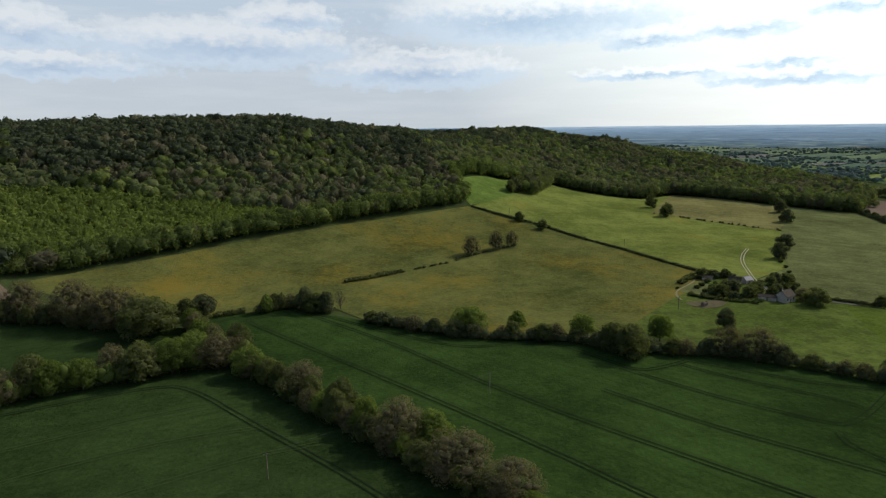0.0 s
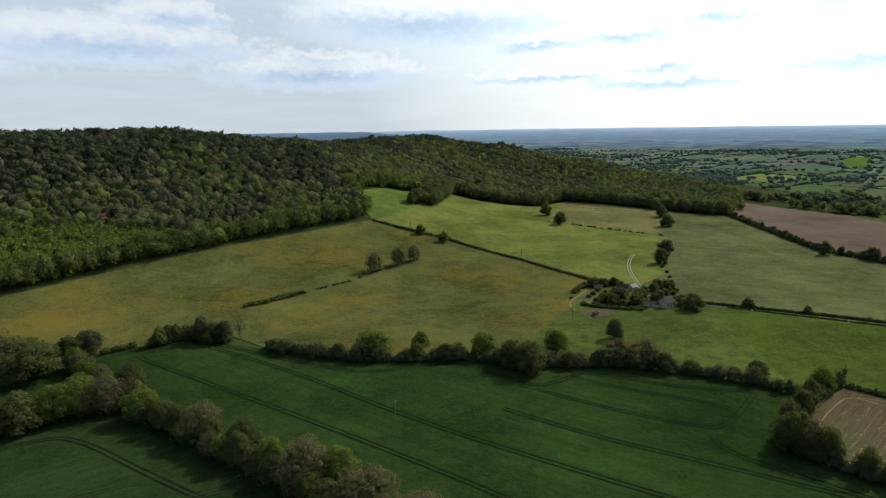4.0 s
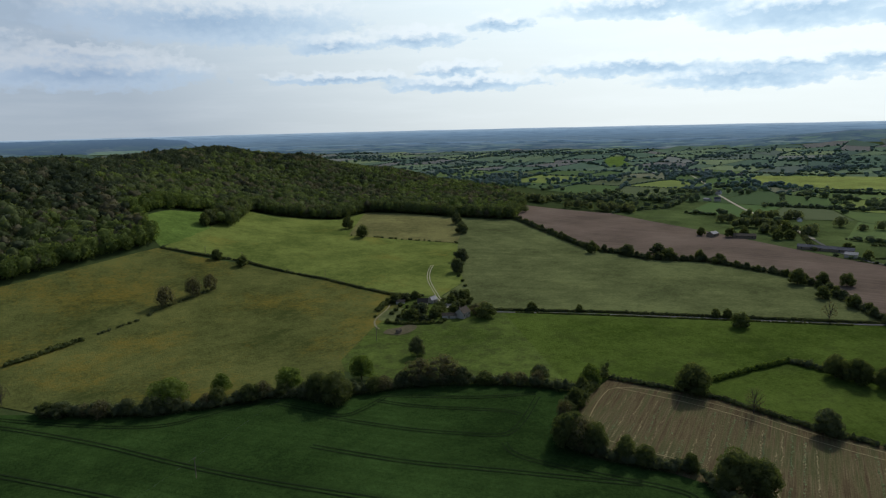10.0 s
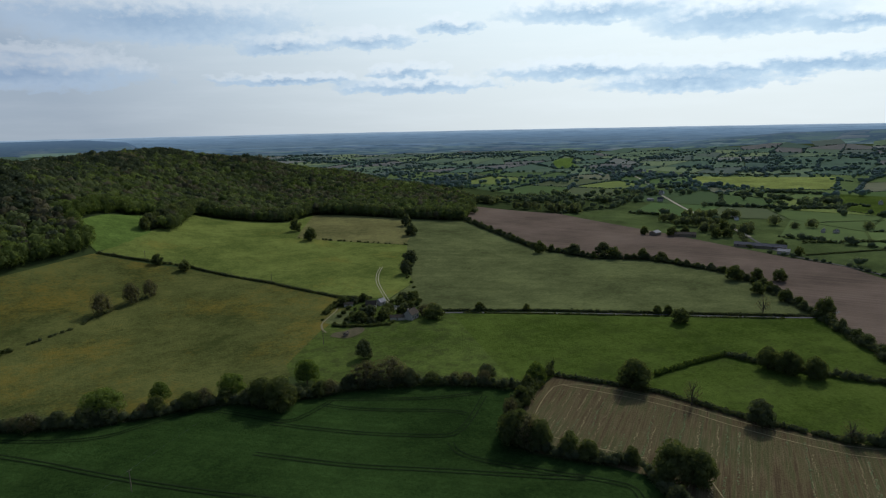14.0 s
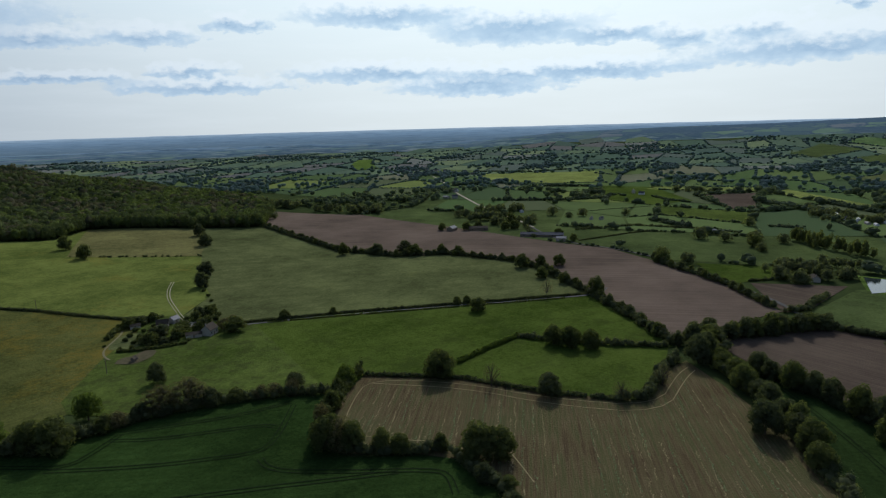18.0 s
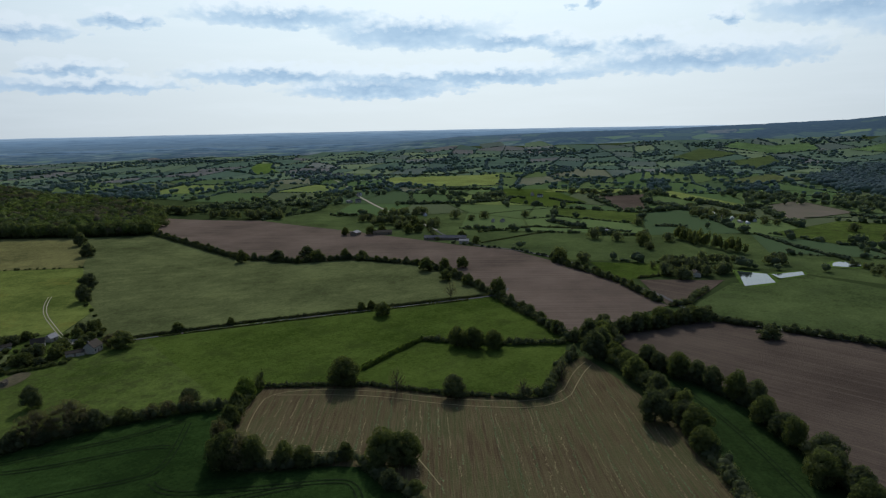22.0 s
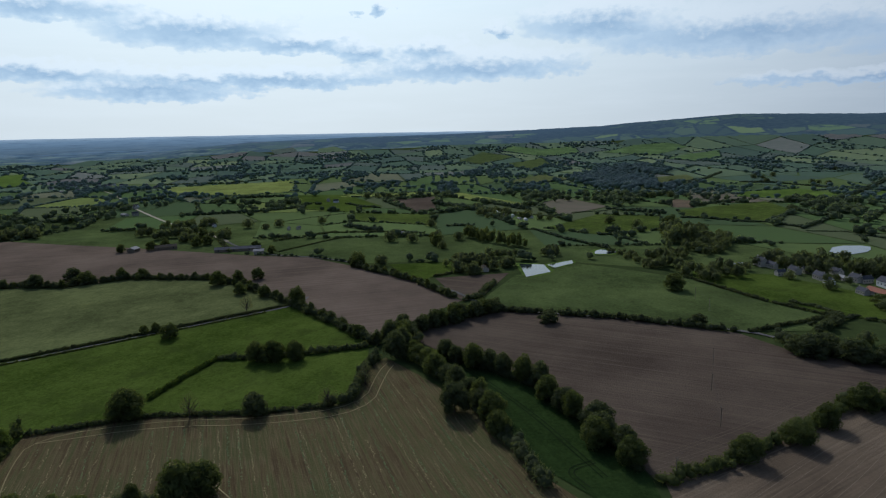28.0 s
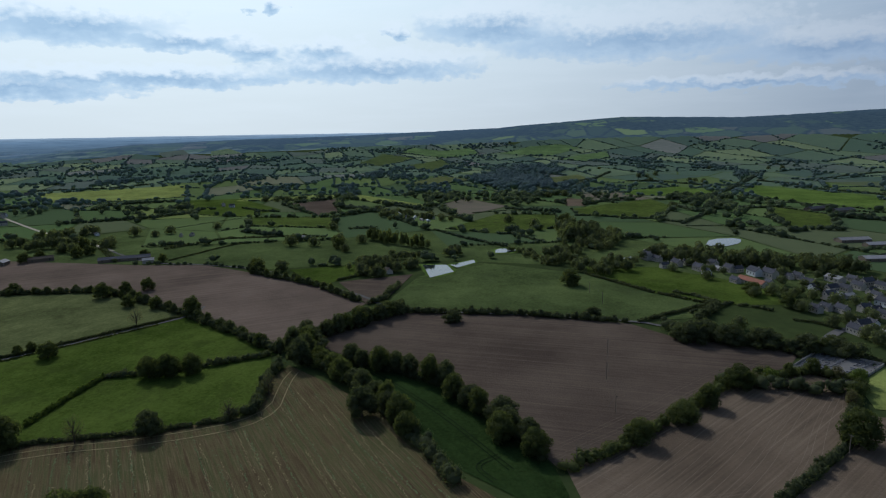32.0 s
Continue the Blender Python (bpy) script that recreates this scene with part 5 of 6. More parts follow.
# hedges of the vale: points, height, width, share of gaps
VALE_HEDGES = [
    ([(1302, 981), (1334, 932), (1350, 824), (1439, 792)], 6, 7, 0.1),
    ([(963, 620), (1019, 639), (1049, 598), (1078, 531)], 7, 9, 0.05),
    ([(823, 573), (838, 543), (854, 520), (876, 482), (935, 438)], 7, 9, 0),
    ([(958, 774), (988, 767), (1003, 748)], 9, 12, 0),
    ([(986, 382), (951, 341), (943, 309)], 5, 6, 0.1),
    ([(767, 158), (775, 142), (770, 129)], 5, 7, 0.05),
    ([(748, 284), (727, 252), (715, 227)], 8, 10, 0),
    ([(707, 211), (714, 193), (710, 173)], 4, 5, 0.2),
    ([(583, 296), (655, 270), (682, 255)], 1.5, 2.5, 0.1),
    ([(774, 395), (823, 372), (876, 338)], 1.5, 3, 0.3),
    ([(892, 421), (975, 450), (974, 425)], 6, 9, 0.1),
    ([(991, 225), (961, 183), (907, 130)], 9, 14, 0),
    ([(1029, 149), (956, 94), (935, 70)], 8, 10, 0.05),
    ([(760, 53), (693, 8), (650, -34)], 4, 5, 0.2),
    ([(1071, -34), (1144, -117), (1204, -169)], 5, 6, 0.1),
    ([(1327, -196), (1474, -252), (1697, -337)], 6, 8, 0.1),
    ([(912, 10), (934, -40)], 2, 3, 0.1),
    ([(953, -43), (932, -77), (911, -118)], 7, 10, 0),
    ([(875, -135), (874, -158), (856, -187)], 4, 6, 0.05),
    ([(846, -190), (844, -227), (809, -256)], 4, 5, 0.1),
    ([(1013, -177), (1057, -221), (1097, -272)], 5, 7, 0.15),
    ([(1450, -330), (1452, -393), (1335, -472)], 5, 6, 0.1),
    ([(960, -298), (904, -306), (931, -339), (935, -370), (937, -419)], 6, 8, 0.05),
    ([(800, -256), (851, -291), (919, -334)], 5, 7, 0.05),
    ([(782, -255), (781, -288), (771, -323)], 2, 3, 0.15),
    ([(1108, -400), (1303, -511), (1613, -683)], 7, 11, 0),
    ([(1446, -614), (1354, -644), (1232, -639), (1098, -678)], 6, 8, 0.05),
    ([(1066, -429), (1054, -460)], 4, 6, 0.1),
    ([(996, -461), (986, -491)], 3, 4, 0.2),
    ([(796, -335), (743, -334), (713, -338)], 8, 10, 0.05),
    ([(735, -356), (749, -388), (740, -416)], 8, 10, 0.15),
    ([(1458, -753), (1522, -849), (1586, -972)], 5, 6, 0.2),
    ([(849, -465), (829, -483), (809, -504)], 10, 14, 0),
    ([(471, -151), (460, -164), (446, -173)], 2.5, 4, 0.1),
    ([(419, -145), (429, -164), (444, -181)], 3, 5, 0.1),
    ([(354, -204), (342, -209), (331, -215)], 3, 3.5, 0),
    ([(436, -184), (435, -192), (425, -202)], 3, 4, 0.35),
    ([(405, -205), (401, -215), (387, -224)], 1.8, 2, 0.1),
    ([(304, -128), (301, -140), (298, -154), (293, -164), (299, -181)], 7, 8, 0),
]
for i, (points, height, width, gap) in enumerate(VALE_HEDGES):
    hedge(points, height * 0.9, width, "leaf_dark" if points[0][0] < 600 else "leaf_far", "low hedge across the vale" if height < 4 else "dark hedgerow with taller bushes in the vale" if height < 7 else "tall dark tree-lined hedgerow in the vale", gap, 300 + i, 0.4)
VALE_TREES = [(727, 413), (718, 383), (738, 375), (658, 199), (658, 174), (661, 147), (627, 133), (545, 195), (540, 170), (1071, 375), (1070, 354), (1069, 334), (1069, 318), (763, 179), (777, 333), (677, 126), (817, -40), (779, -70), (1124, -150), (1555, -380), (1554, -400), (1451, -381), (1598, -432), (1449, -468), (1449, -480), (1405, -484), (1770, -620), (1752, -770), (1747, -804), (1394, -184), (1107, -119), (648, 509), (654, 501), (1804, -329), (1158, -10), (942, -284)]
VILLAGE_TREES = [(441, -250), (442, -263), (462, -204), (466, -218), (463, -232), (479, -260), (523, -252), (425, -220), (392, -222), (401, -236), (359, -191), (354, -204), (340, -208), (360, -230), (387, -165), (371, -230), (456, -242), (372, -234), (513, -188), (589, -234), (543, -170)]
MEADOW_ROW = [(70, 640, 13), (76, 650, 16), (83, 660, 15), (90, 672, 18), (97, 686, 16), (104, 700, 19), (110, 714, 18), (118, 728, 20)]
for x, y, h in MEADOW_ROW:
    tree("oak" if h % 2 else "dark", x, y, h, h * 0.85)

# thickets and garden bushes round the farm
FARM_TREES = [(168, 358, 6, 7), (176, 346, 6, 7), (160, 354, 5, 6), (187, 358, 6, 7), (192, 350, 5, 6), (163, 351, 6, 8), (172, 356, 7, 9), (180, 350, 6, 8), (185, 354, 6, 7), (167, 344, 4, 6), (176, 362, 5, 6), (201, 369, 6, 6), (206, 374, 7, 7), (213, 375, 6, 7), (218, 379, 5, 6), (198, 356, 5, 6), (203, 358, 5, 6), (168, 392, 6, 7), (176, 393, 5, 7), (184, 394, 5, 6), (204, 340, 6, 8), (211, 341, 6, 8)]
for i, (x, y, h, s) in enumerate(FARM_TREES):
    tree("bud" if i > 19 else "oak" if i % 3 else "dark", x, y, h * 1.2, s * 1.15)
FARM_BUSHES = [(146, 350, 2.0, 3.2), (150, 346, 2.2, 3.0), (154, 343, 2.0, 3.4), (161, 361, 3.0, 4.0), (155, 367, 2.4, 3.6), (160, 373, 2.6, 3.8), (167, 381, 2.8, 4.2), (173, 369, 3.0, 4.4), (179, 371, 3.4, 4.6), (185, 384, 3.0, 4.0), (195, 387, 2.6, 3.8), (188, 344, 2.4, 3.4), (179, 337, 1.8, 3.2), (174, 335, 1.6, 3.0), (200, 345, 2.8, 4.0), (207, 350, 3.2, 4.4), (211, 362, 3.4, 4.6), (216, 368, 3.0, 4.2), (199, 378, 2.6, 3.6), (226, 391, 2.2, 3.2), (232, 405, 2.0, 3.0), (238, 420, 2.2, 3.2), (243, 436, 2.4, 3.4),
               (159, 346, 2.4, 3.4), (156, 358, 2.6, 3.2), (163, 366, 2.8, 3.4), (168, 350, 2.4, 3.0), (152, 352, 1.8, 2.6), (147, 356, 1.5, 2.4), (165, 339, 1.8, 3.4), (171, 340, 1.6, 3.0), (164, 398, 2.6, 3.4), (160, 392, 2.2, 3.0), (155, 386, 2.0, 2.8),
               (150, 378, 1.8, 2.6), (170, 376, 2.2, 2.8), (178, 380, 2.4, 3.0), (190, 362, 2.4, 3.0), (208, 384, 2.4, 3.2), (222, 384, 2.4, 3.4), (206, 364, 2.2, 3.0), (143, 367, 1.6, 2.2), (174, 346, 2.0, 3.0)]
first_bush = None
for x, y, h, s in FARM_BUSHES:
    m = pose(x, y, land_at(x, y) + 0.3, 0, 0, tree_rng.uniform(0, 360)) @ Matrix.Diagonal((s, s, h, 1))
    if first_bush:
        copy_thing(first_bush, m @ Matrix.Diagonal((1 / first_bush.scale[0], 1 / first_bush.scale[1], 1 / first_bush.scale[2], 1)))
        continue
    first_bush = thing("bush", m, "rounded green garden bush near the farm", "bush", "garden bushes")
    br = np.random.default_rng(31)
    lobes = [(0, 0, 0.45, 0.42, 0.42, 0.45), (0.25, 0.1, 0.5, 0.28, 0.28, 0.35), (-0.2, 0.2, 0.42, 0.3, 0.3, 0.34), (0.0, -0.28, 0.4, 0.28, 0.28, 0.34)]
    v, f = merge(leaves(br, lobes, 500, 0.13), cores(br, lobes, BALL_2, 0.8))
    part("foliage", quick_mesh("foliage", v, f, M["leaf"]), None, first_bush)
    part("stem", join_quads("stem", [tube([(0, 0, -0.1), (0.02, 0, 0.25), (0, 0.02, 0.5)], [0.04, 0.03, 0.01], 6)], M["bark"]), None, first_bush)

# ---- woods and far countryside ----
def bush_variant(seed, leaf_count, size, base=BALL_1, lobes=3):
    r = np.random.default_rng(seed)
    ls = [(0, 0, 0.55, 0.5, 0.5, 0.46)] + [(math.cos(a) * 0.28, math.sin(a) * 0.28, r.uniform(0.45, 0.8), 0.3, 0.3, 0.27) for a in r.uniform(0, 6.28, lobes)]
    v, f = cores(r, ls, base, 0.82 if leaf_count > 70 else 0.95)
    low = v[f][:, :, 2].max(1) > 0.34
    pieces = [(v, f[low])]
    if leaf_count:
        pieces.insert(0, leaves(r, ls, leaf_count, size))
    return merge(*pieces)


WOOD = [(-420, 250), (-262, 356), (-235, 374), (-184, 416), (-84, 503), (20, 577), (6, 628), (38, 676), (82, 712), (92, 700), (84, 650), (96, 652), (134, 764), (180, 745), (234, 730), (287, 782), (330, 735), (372, 690), (436, 650),
        (500, 720), (545, 830), (500, 960), (400, 1120), (280, 1225), (120, 1245), (40, 1130), (-60, 980), (-120, 800), (-220, 745), (-330, 690), (-470, 590), (-600, 420), (-640, 330)]


def wood_tree(seed, leaf_count, size, low, lobes, wide):
    """A woodland crown: a rounded heap of lobes over a core, 1 m wide and high."""
    r = np.random.default_rng(seed)
    ls = [(0, 0, (1 + low) / 2, 0.36, 0.36, (1 - low) * 0.46)]
    for i in range(lobes):
        a, k = 2.4 * i + r.uniform(-0.5, 0.5), (i + 0.5) / lobes
        z = low + (0.95 - low) * (0.25 + 0.62 * k)
        reach = 0.34 * wide * math.sqrt(max(0.08, 1 - (1.0 * k - 0.1) ** 2))
        s = r.uniform(0.17, 0.25)
        ls.append((math.cos(a) * reach, math.sin(a) * reach, z, s, s, s * 0.85))
    v, f = cores(r, ls[:1], BALL_2 if 80 < leaf_count < 150 else BALL_1, 0.98 if 80 < leaf_count < 150 else 0.86)
    v = v * (1 + r.normal(size=(len(v), 1)) * 0.05) + r.normal(size=v.shape) * 0.035
    f = f[v[f][:, :, 2].max(1) > low + 0.15]
    return merge(leaves(r, ls, leaf_count, size, 0.34), (v, f))


YOUNG = [(-460, 260), (-330, 312), (-262, 362), (-215, 398), (-150, 455), (-128, 492), (-195, 480), (-254, 474), (-330, 450), (-460, 400)]
WOOD_EDGE = [(-262, 356), (-235, 374), (-184, 416), (-84, 503), (20, 577), (6, 628), (38, 676), (82, 712)]
FAR_EDGE = [(96, 652), (134, 764), (180, 745), (234, 730), (287, 782), (330, 735), (372, 690), (436, 650), (500, 720)]


def forest():
    round_tops = [wood_tree(40 + i, 84, 0.12, 0.25, 8, 1.0) for i in range(6)]
    small_tops = [wood_tree(50 + i, 56, 0.16, 0.5, 6, 1.1) for i in range(4)]
    pine_tops = [wood_tree(60 + i, 78, 0.13, 0.42, 8, 1.0) for i in range(5)]
    edge_tops = [wood_tree(70 + i, 420, 0.085, 0.02, 16, 1.15) for i in range(5)]
    r = np.random.default_rng(3)

    def grid(step, outline):
        xs, ys = np.meshgrid(np.arange(-640, 560, step), np.arange(250, 1250, step))
        x = (xs + r.uniform(-0.45, 0.45, xs.shape) * step).ravel()
        y = (ys + r.uniform(-0.45, 0.45, xs.shape) * step).ravel()
        ok = inside(x, y, outline)
        return x[ok], y[ok]

    x, y = grid(7.0, WOOD)
    ok = ~inside(x, y, YOUNG)
    x, y = x[ok], y[ok]
    z = land(x, y)
    # none on the far slope, which nobody sees
    k = 1 - 60 / np.hypot(x, y)
    keep = land(x * k, y * k) - z < 9
    x, y, z = x[keep], y[keep], z[keep]
    n = len(x)
    patchy = np.array([noise.noise((a * 0.012, b * 0.012, 0)) for a, b in zip(x, y)])
    blotch = np.array([noise.noise((a * 0.030, b * 0.030, 7)) for a, b in zip(x, y)])
    pine = ease(56, 80, z + 26 * patchy)
    size = 8.5 + 9.5 * r.uniform(size=n) ** 1.4
    high = (r.uniform(9.5, 12.5, n) + 0.16 * size) * (1 + 0.1 * pine) * np.where(r.uniform(size=n) < 0.05, 1.2, 1.0)
    tint = np.clip(0.22 + 0.3 * blotch + r.normal(size=n) * 0.26, -0.35, 0.9)
    rows = np.stack([x, y, z - 0.5, size, high, r.uniform(0, 6.28, n), tint], 1)
    lot = r.uniform(size=n)
    near_edge = np.min([np.hypot(x - a, y - b) for a, b, _ in along(WOOD_EDGE + FAR_EDGE, 12)], axis=0)
    dark = lot < 0.08 + 0.85 * pine
    brown = ~dark & (lot > 0.90 - 0.8 * np.clip(patchy + 0.05, 0, 1))
    fresh = ~dark & ~brown & ((lot > 0.62 - 0.5 * blotch - 0.3 * ease(330, 420, x)) | (near_edge < 16))
    rest = ~dark & ~brown & ~fresh
    for chosen, kinds, leaf, name, label in ((dark, pine_tops, "leaf_pine", "pine_wood", "dark pines along the hill crest"), (brown, round_tops, "leaf_brown", "bare_wood", "brownish trees still in bud among the wood"),
                                             (fresh, round_tops, "leaf_fresh", "beech_wood", "fresh green beeches scattered through the wood"), (rest, round_tops, "leaf_wood", "hill_wood", "dense mixed woodland covering the long hill")):
        tagged(new(name, scattered(name, kinds, rows[chosen], M[leaf])), label, "wood", kind="stuff")
    # an even stand of young trees, smaller and closer
    x, y = grid(4.7, YOUNG)
    n = len(x)
    rows = np.stack([x, y, land(x, y) - 0.5, r.uniform(6.5, 9.5, n), r.uniform(9.5, 11.5, n), r.uniform(0, 6.28, n), r.normal(size=n) * 0.14 + 0.15], 1)
    tagged(new("young_wood", scattered("young_wood", small_tops, rows, M["leaf_light"])), "fresh light-green young wood along the meadow", "wood", kind="stuff")
    # full-skirted trees along the meadows
    for name, path, leaf, label, tall in (("wood_edge", WOOD_EDGE, "leaf_fresh", "row of full green trees along the meadow edge", 14.5), ("wood_edge", FAR_EDGE, "leaf_wood", "row of dark-skirted trees along the upper meadows", 15.0)):
        rows = []
        for a, b, _ in along(path, 7.5):
            for back in (0.0, 6.0):
                px, py = a + r.normal() * 1.5, b + 3 + back + r.normal() * 1.5
                s = r.uniform(0.82, 1.15)
                rows.append((px, py, land_at(px, py) - 0.5, 12.0 * s, (tall + back * 0.3) * s, r.uniform(0, 6.28), r.normal() * 0.2 + 0.2))
        tagged(new(name, scattered(name, edge_tops, rows, M[leaf])), label, "wood", kind="stuff")


forest()

NEAR = [(-800, -300), (-800, 800), (100, 1260), (560, 960), (480, 680), (515, 745), (592, 640), (582, 460), (566, 315), (565, 250), (545, 195), (566, 110), (585, 20), (590, -95), (590, -180), (560, -300), (440, -330), (330, -330), (200, -420), (0, -420)]


def farmland():
    """Far fields in one mesh, and the lines of their hedges."""
    r = np.random.default_rng(12)
    a = radians(24)
    ca, sa = math.cos(a), math.sin(a)
    cells, lines = [], []
    pitch_x, pitch_y = 138.0, 88.0
    n = 44
    jit = r.uniform(-0.36, 0.36, (2 * n + 1, 2 * n + 1, 2))

    def corner(i, j):
        u, v = (i + jit[i + n, j + n, 0] + 0.35 * (j % 2)) * pitch_x, (j + jit[i + n, j + n, 1]) * pitch_y
        x, y = u * ca - v * sa, u * sa + v * ca
        k = 1 + max(0.0, math.hypot(x, y) - 1300) / 4200
        return x * k, y * k

    for i in range(-n, n):
        for j in range(-n, n):
            q = [corner(i, j), corner(i + 1, j), corner(i + 1, j + 1), corner(i, j + 1)]
            cx, cy = sum(p[0] for p in q) / 4, sum(p[1] for p in q) / 4
            rad, az = math.hypot(cx, cy), math.degrees(math.atan2(-cx, cy))
            if rad > HAZE + 60 or rad < 480 or not -135 < az < 22:
                continue
            if inside(np.array([p[0] for p in q] + [cx]), np.array([p[1] for p in q] + [cy]), NEAR).any():
                continue
            cells.append(q)
            for e in ((q[0], q[1]), (q[0], q[3])):
                in_vale = inside(np.array([cx]), np.array([cy]), OUTLINES["vale_meadow"])[0]
                if r.uniform() < (0.55 if in_vale else 0.85 if rad < 1500 else 0.75):
                    lines.append(e)
    for name, _, _, lift, outline in FIELDS:
        if lift >= 0.9 or name == "vale_meadow":
            for e in zip(outline, outline[1:] + outline[:1]):
                if r.uniform() < 0.8:
                    lines.append(e)
    verts, faces = [], []
    for q in cells:
        cx, cy = sum(p[0] for p in q) / 4, sum(p[1] for p in q) / 4
        k = len(verts)
        for u in range(4):
            for v in range(4):
                fu, fv = 0.02 + 0.96 * u / 3, 0.02 + 0.96 * v / 3
                x = (q[0][0] * (1 - fu) + q[1][0] * fu) * (1 - fv) + (q[3][0] * (1 - fu) + q[2][0] * fu) * fv
                y = (q[0][1] * (1 - fu) + q[1][1] * fu) * (1 - fv) + (q[3][1] * (1 - fu) + q[2][1] * fu) * fv
                verts.append((x, y))
        faces += [(k + u * 4 + v, k + u * 4 + 4 + v, k + u * 4 + 5 + v, k + u * 4 + 1 + v) for u in range(3) for v in range(3)]
    vx, vy = np.array(verts).T
    vz = land(vx, vy) + 0.3 + np.hypot(vx, vy) * 0.0004
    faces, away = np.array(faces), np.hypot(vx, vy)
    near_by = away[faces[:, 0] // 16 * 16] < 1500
    for name, chosen, look_of, label in (("valley_fields", near_by, "patchwork", "patchwork of small green, yellow and brown fields"), ("distant_fields", ~near_by, "hazed_patchwork", "distant bluish-green patchwork of fields")):
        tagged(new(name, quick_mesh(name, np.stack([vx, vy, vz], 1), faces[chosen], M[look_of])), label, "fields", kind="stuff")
    places = []
    for (x0, y0), (x1, y1) in lines:
        rad = math.hypot(x0, y0)
        coarse = 1 + max(0.0, rad - 900) / 2600
        length = math.hypot(x1 - x0, y1 - y0)
        tall, broken = r.uniform(0.7, 1.3), r.uniform(0.02, 0.3)
        trees = r.uniform(0.04, 0.4)
        k = 0.0
        while k < length:
            f = k / length
            s = (r.uniform(2.6, 4.4) if r.uniform() > trees else r.uniform(6, 10)) * tall
            if r.uniform() > broken:
                places.append((x0 + (x1 - x0) * f + r.uniform(-1.5, 1.5), y0 + (y1 - y0) * f + r.uniform(-1.5, 1.5), s * (0.75 + 0.4 * coarse), min(s, 12) * r.uniform(0.7, 1.0)))
            k += max(s, 4.0) * 0.84 * coarse
        if r.uniform() < 0.4:
            for _ in range(r.integers(1, 4)):
                places.append((x0 + r.uniform(-60, 60), y0 + r.uniform(-60, 60), r.uniform(6, 11), r.uniform(6, 10)))
    # copses
    for _ in range(170):
        rad, az = 1000 + 1950 * r.uniform() ** 1.1, radians(r.uniform(-130, 14))
        cx, cy = -rad * math.sin(az), rad * math.cos(az)
        if inside(np.array([cx]), np.array([cy]), NEAR)[0]:
            continue
        for _ in range(int(r.uniform(8, 46))):
            places.append((cx + r.normal() * 30 * (1 + rad / 2500), cy + r.normal() * 16 * (1 + rad / 2500), r.uniform(7, 12) * (1 + rad / 6000), r.uniform(7, 12)))
    places += [(x + r.normal() * 45, y + r.normal() * 26, r.uniform(11, 17), r.uniform(9, 13)) for x, y in [(1478, -10), (1378, -41), (1342, -70), (1490, -110), (1389, -134), (1324, -157), (1733, -72), (1889, -128), (1725, -179), (1587, -38), (1320, -110)] for _ in range(70)]
    WOODLOT = [(1512, -2), (1251, -31), (1265, -99), (1781, -226), (2066, -243), (1840, -100)]
    places += [(px, py, r.uniform(10, 15), r.uniform(10, 13)) for px, py in zip(r.uniform(1250, 2066, 420), r.uniform(-243, 0, 420)) if inside(np.array([px]), np.array([py]), WOODLOT)[0]]
    p = np.array(places)
    p = p[~inside(p[:, 0], p[:, 1], NEAR)]
    p = p[np.hypot(p[:, 0], p[:, 1]) < HAZE]
    p = p[np.hypot(p[:, 0] - 672, p[:, 1] + 259) > 60]
    # keep the fields themselves open: only their margins carry hedges
    for name, _, _, lift, outline in FIELDS:
        if lift >= 0.9:
            cx, cy = sum(q[0] for q in outline) / len(outline), sum(q[1] for q in outline) / len(outline)
            p = p[~inside(p[:, 0], p[:, 1], [(cx + (a - cx) * 0.9, cy + (b - cy) * 0.9) for a, b in outline])]
    m = len(p)
    rows = np.stack([p[:, 0], p[:, 1], land(p[:, 0], p[:, 1]) - 0.3, p[:, 2], p[:, 3], r.uniform(0, 6.28, m), r.normal(size=m) * 0.18 + 0.2], 1)
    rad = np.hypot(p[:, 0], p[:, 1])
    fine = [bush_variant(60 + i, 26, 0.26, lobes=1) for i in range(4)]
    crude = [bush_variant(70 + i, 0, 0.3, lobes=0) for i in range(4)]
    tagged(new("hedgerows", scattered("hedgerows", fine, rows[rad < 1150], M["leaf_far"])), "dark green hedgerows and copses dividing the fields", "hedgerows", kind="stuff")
    tagged(new("far_woods", scattered("far_woods", crude, rows[rad >= 1150], M["leaf_hazed"])), "distant dark hedgerows and woods", "woods", kind="stuff")


farmland()


def belt(name, label, spots, spread, count, size, high, leaf="leaf_dark", seed=1):
    """A wood of crowns strewn along spots."""
    r = np.random.default_rng(seed + 500)
    rows = []
    for x, y in spots:
        for _ in range(count):
            px, py = x + r.normal() * spread, y + r.normal() * spread
            rows.append((px, py, land_at(px, py) - 0.3, size * r.uniform(0.7, 1.3), high * r.uniform(0.7, 1.2), r.uniform(0, 6.28), r.normal() * 0.18 + 0.3))
    fine = [wood_tree(80 + i, 170, 0.12, 0.05, 9, 1.05) for i in range(4)]
    return tagged(new(name, scattered(name, fine, rows, M[leaf])), label, "wood", kind="stuff")


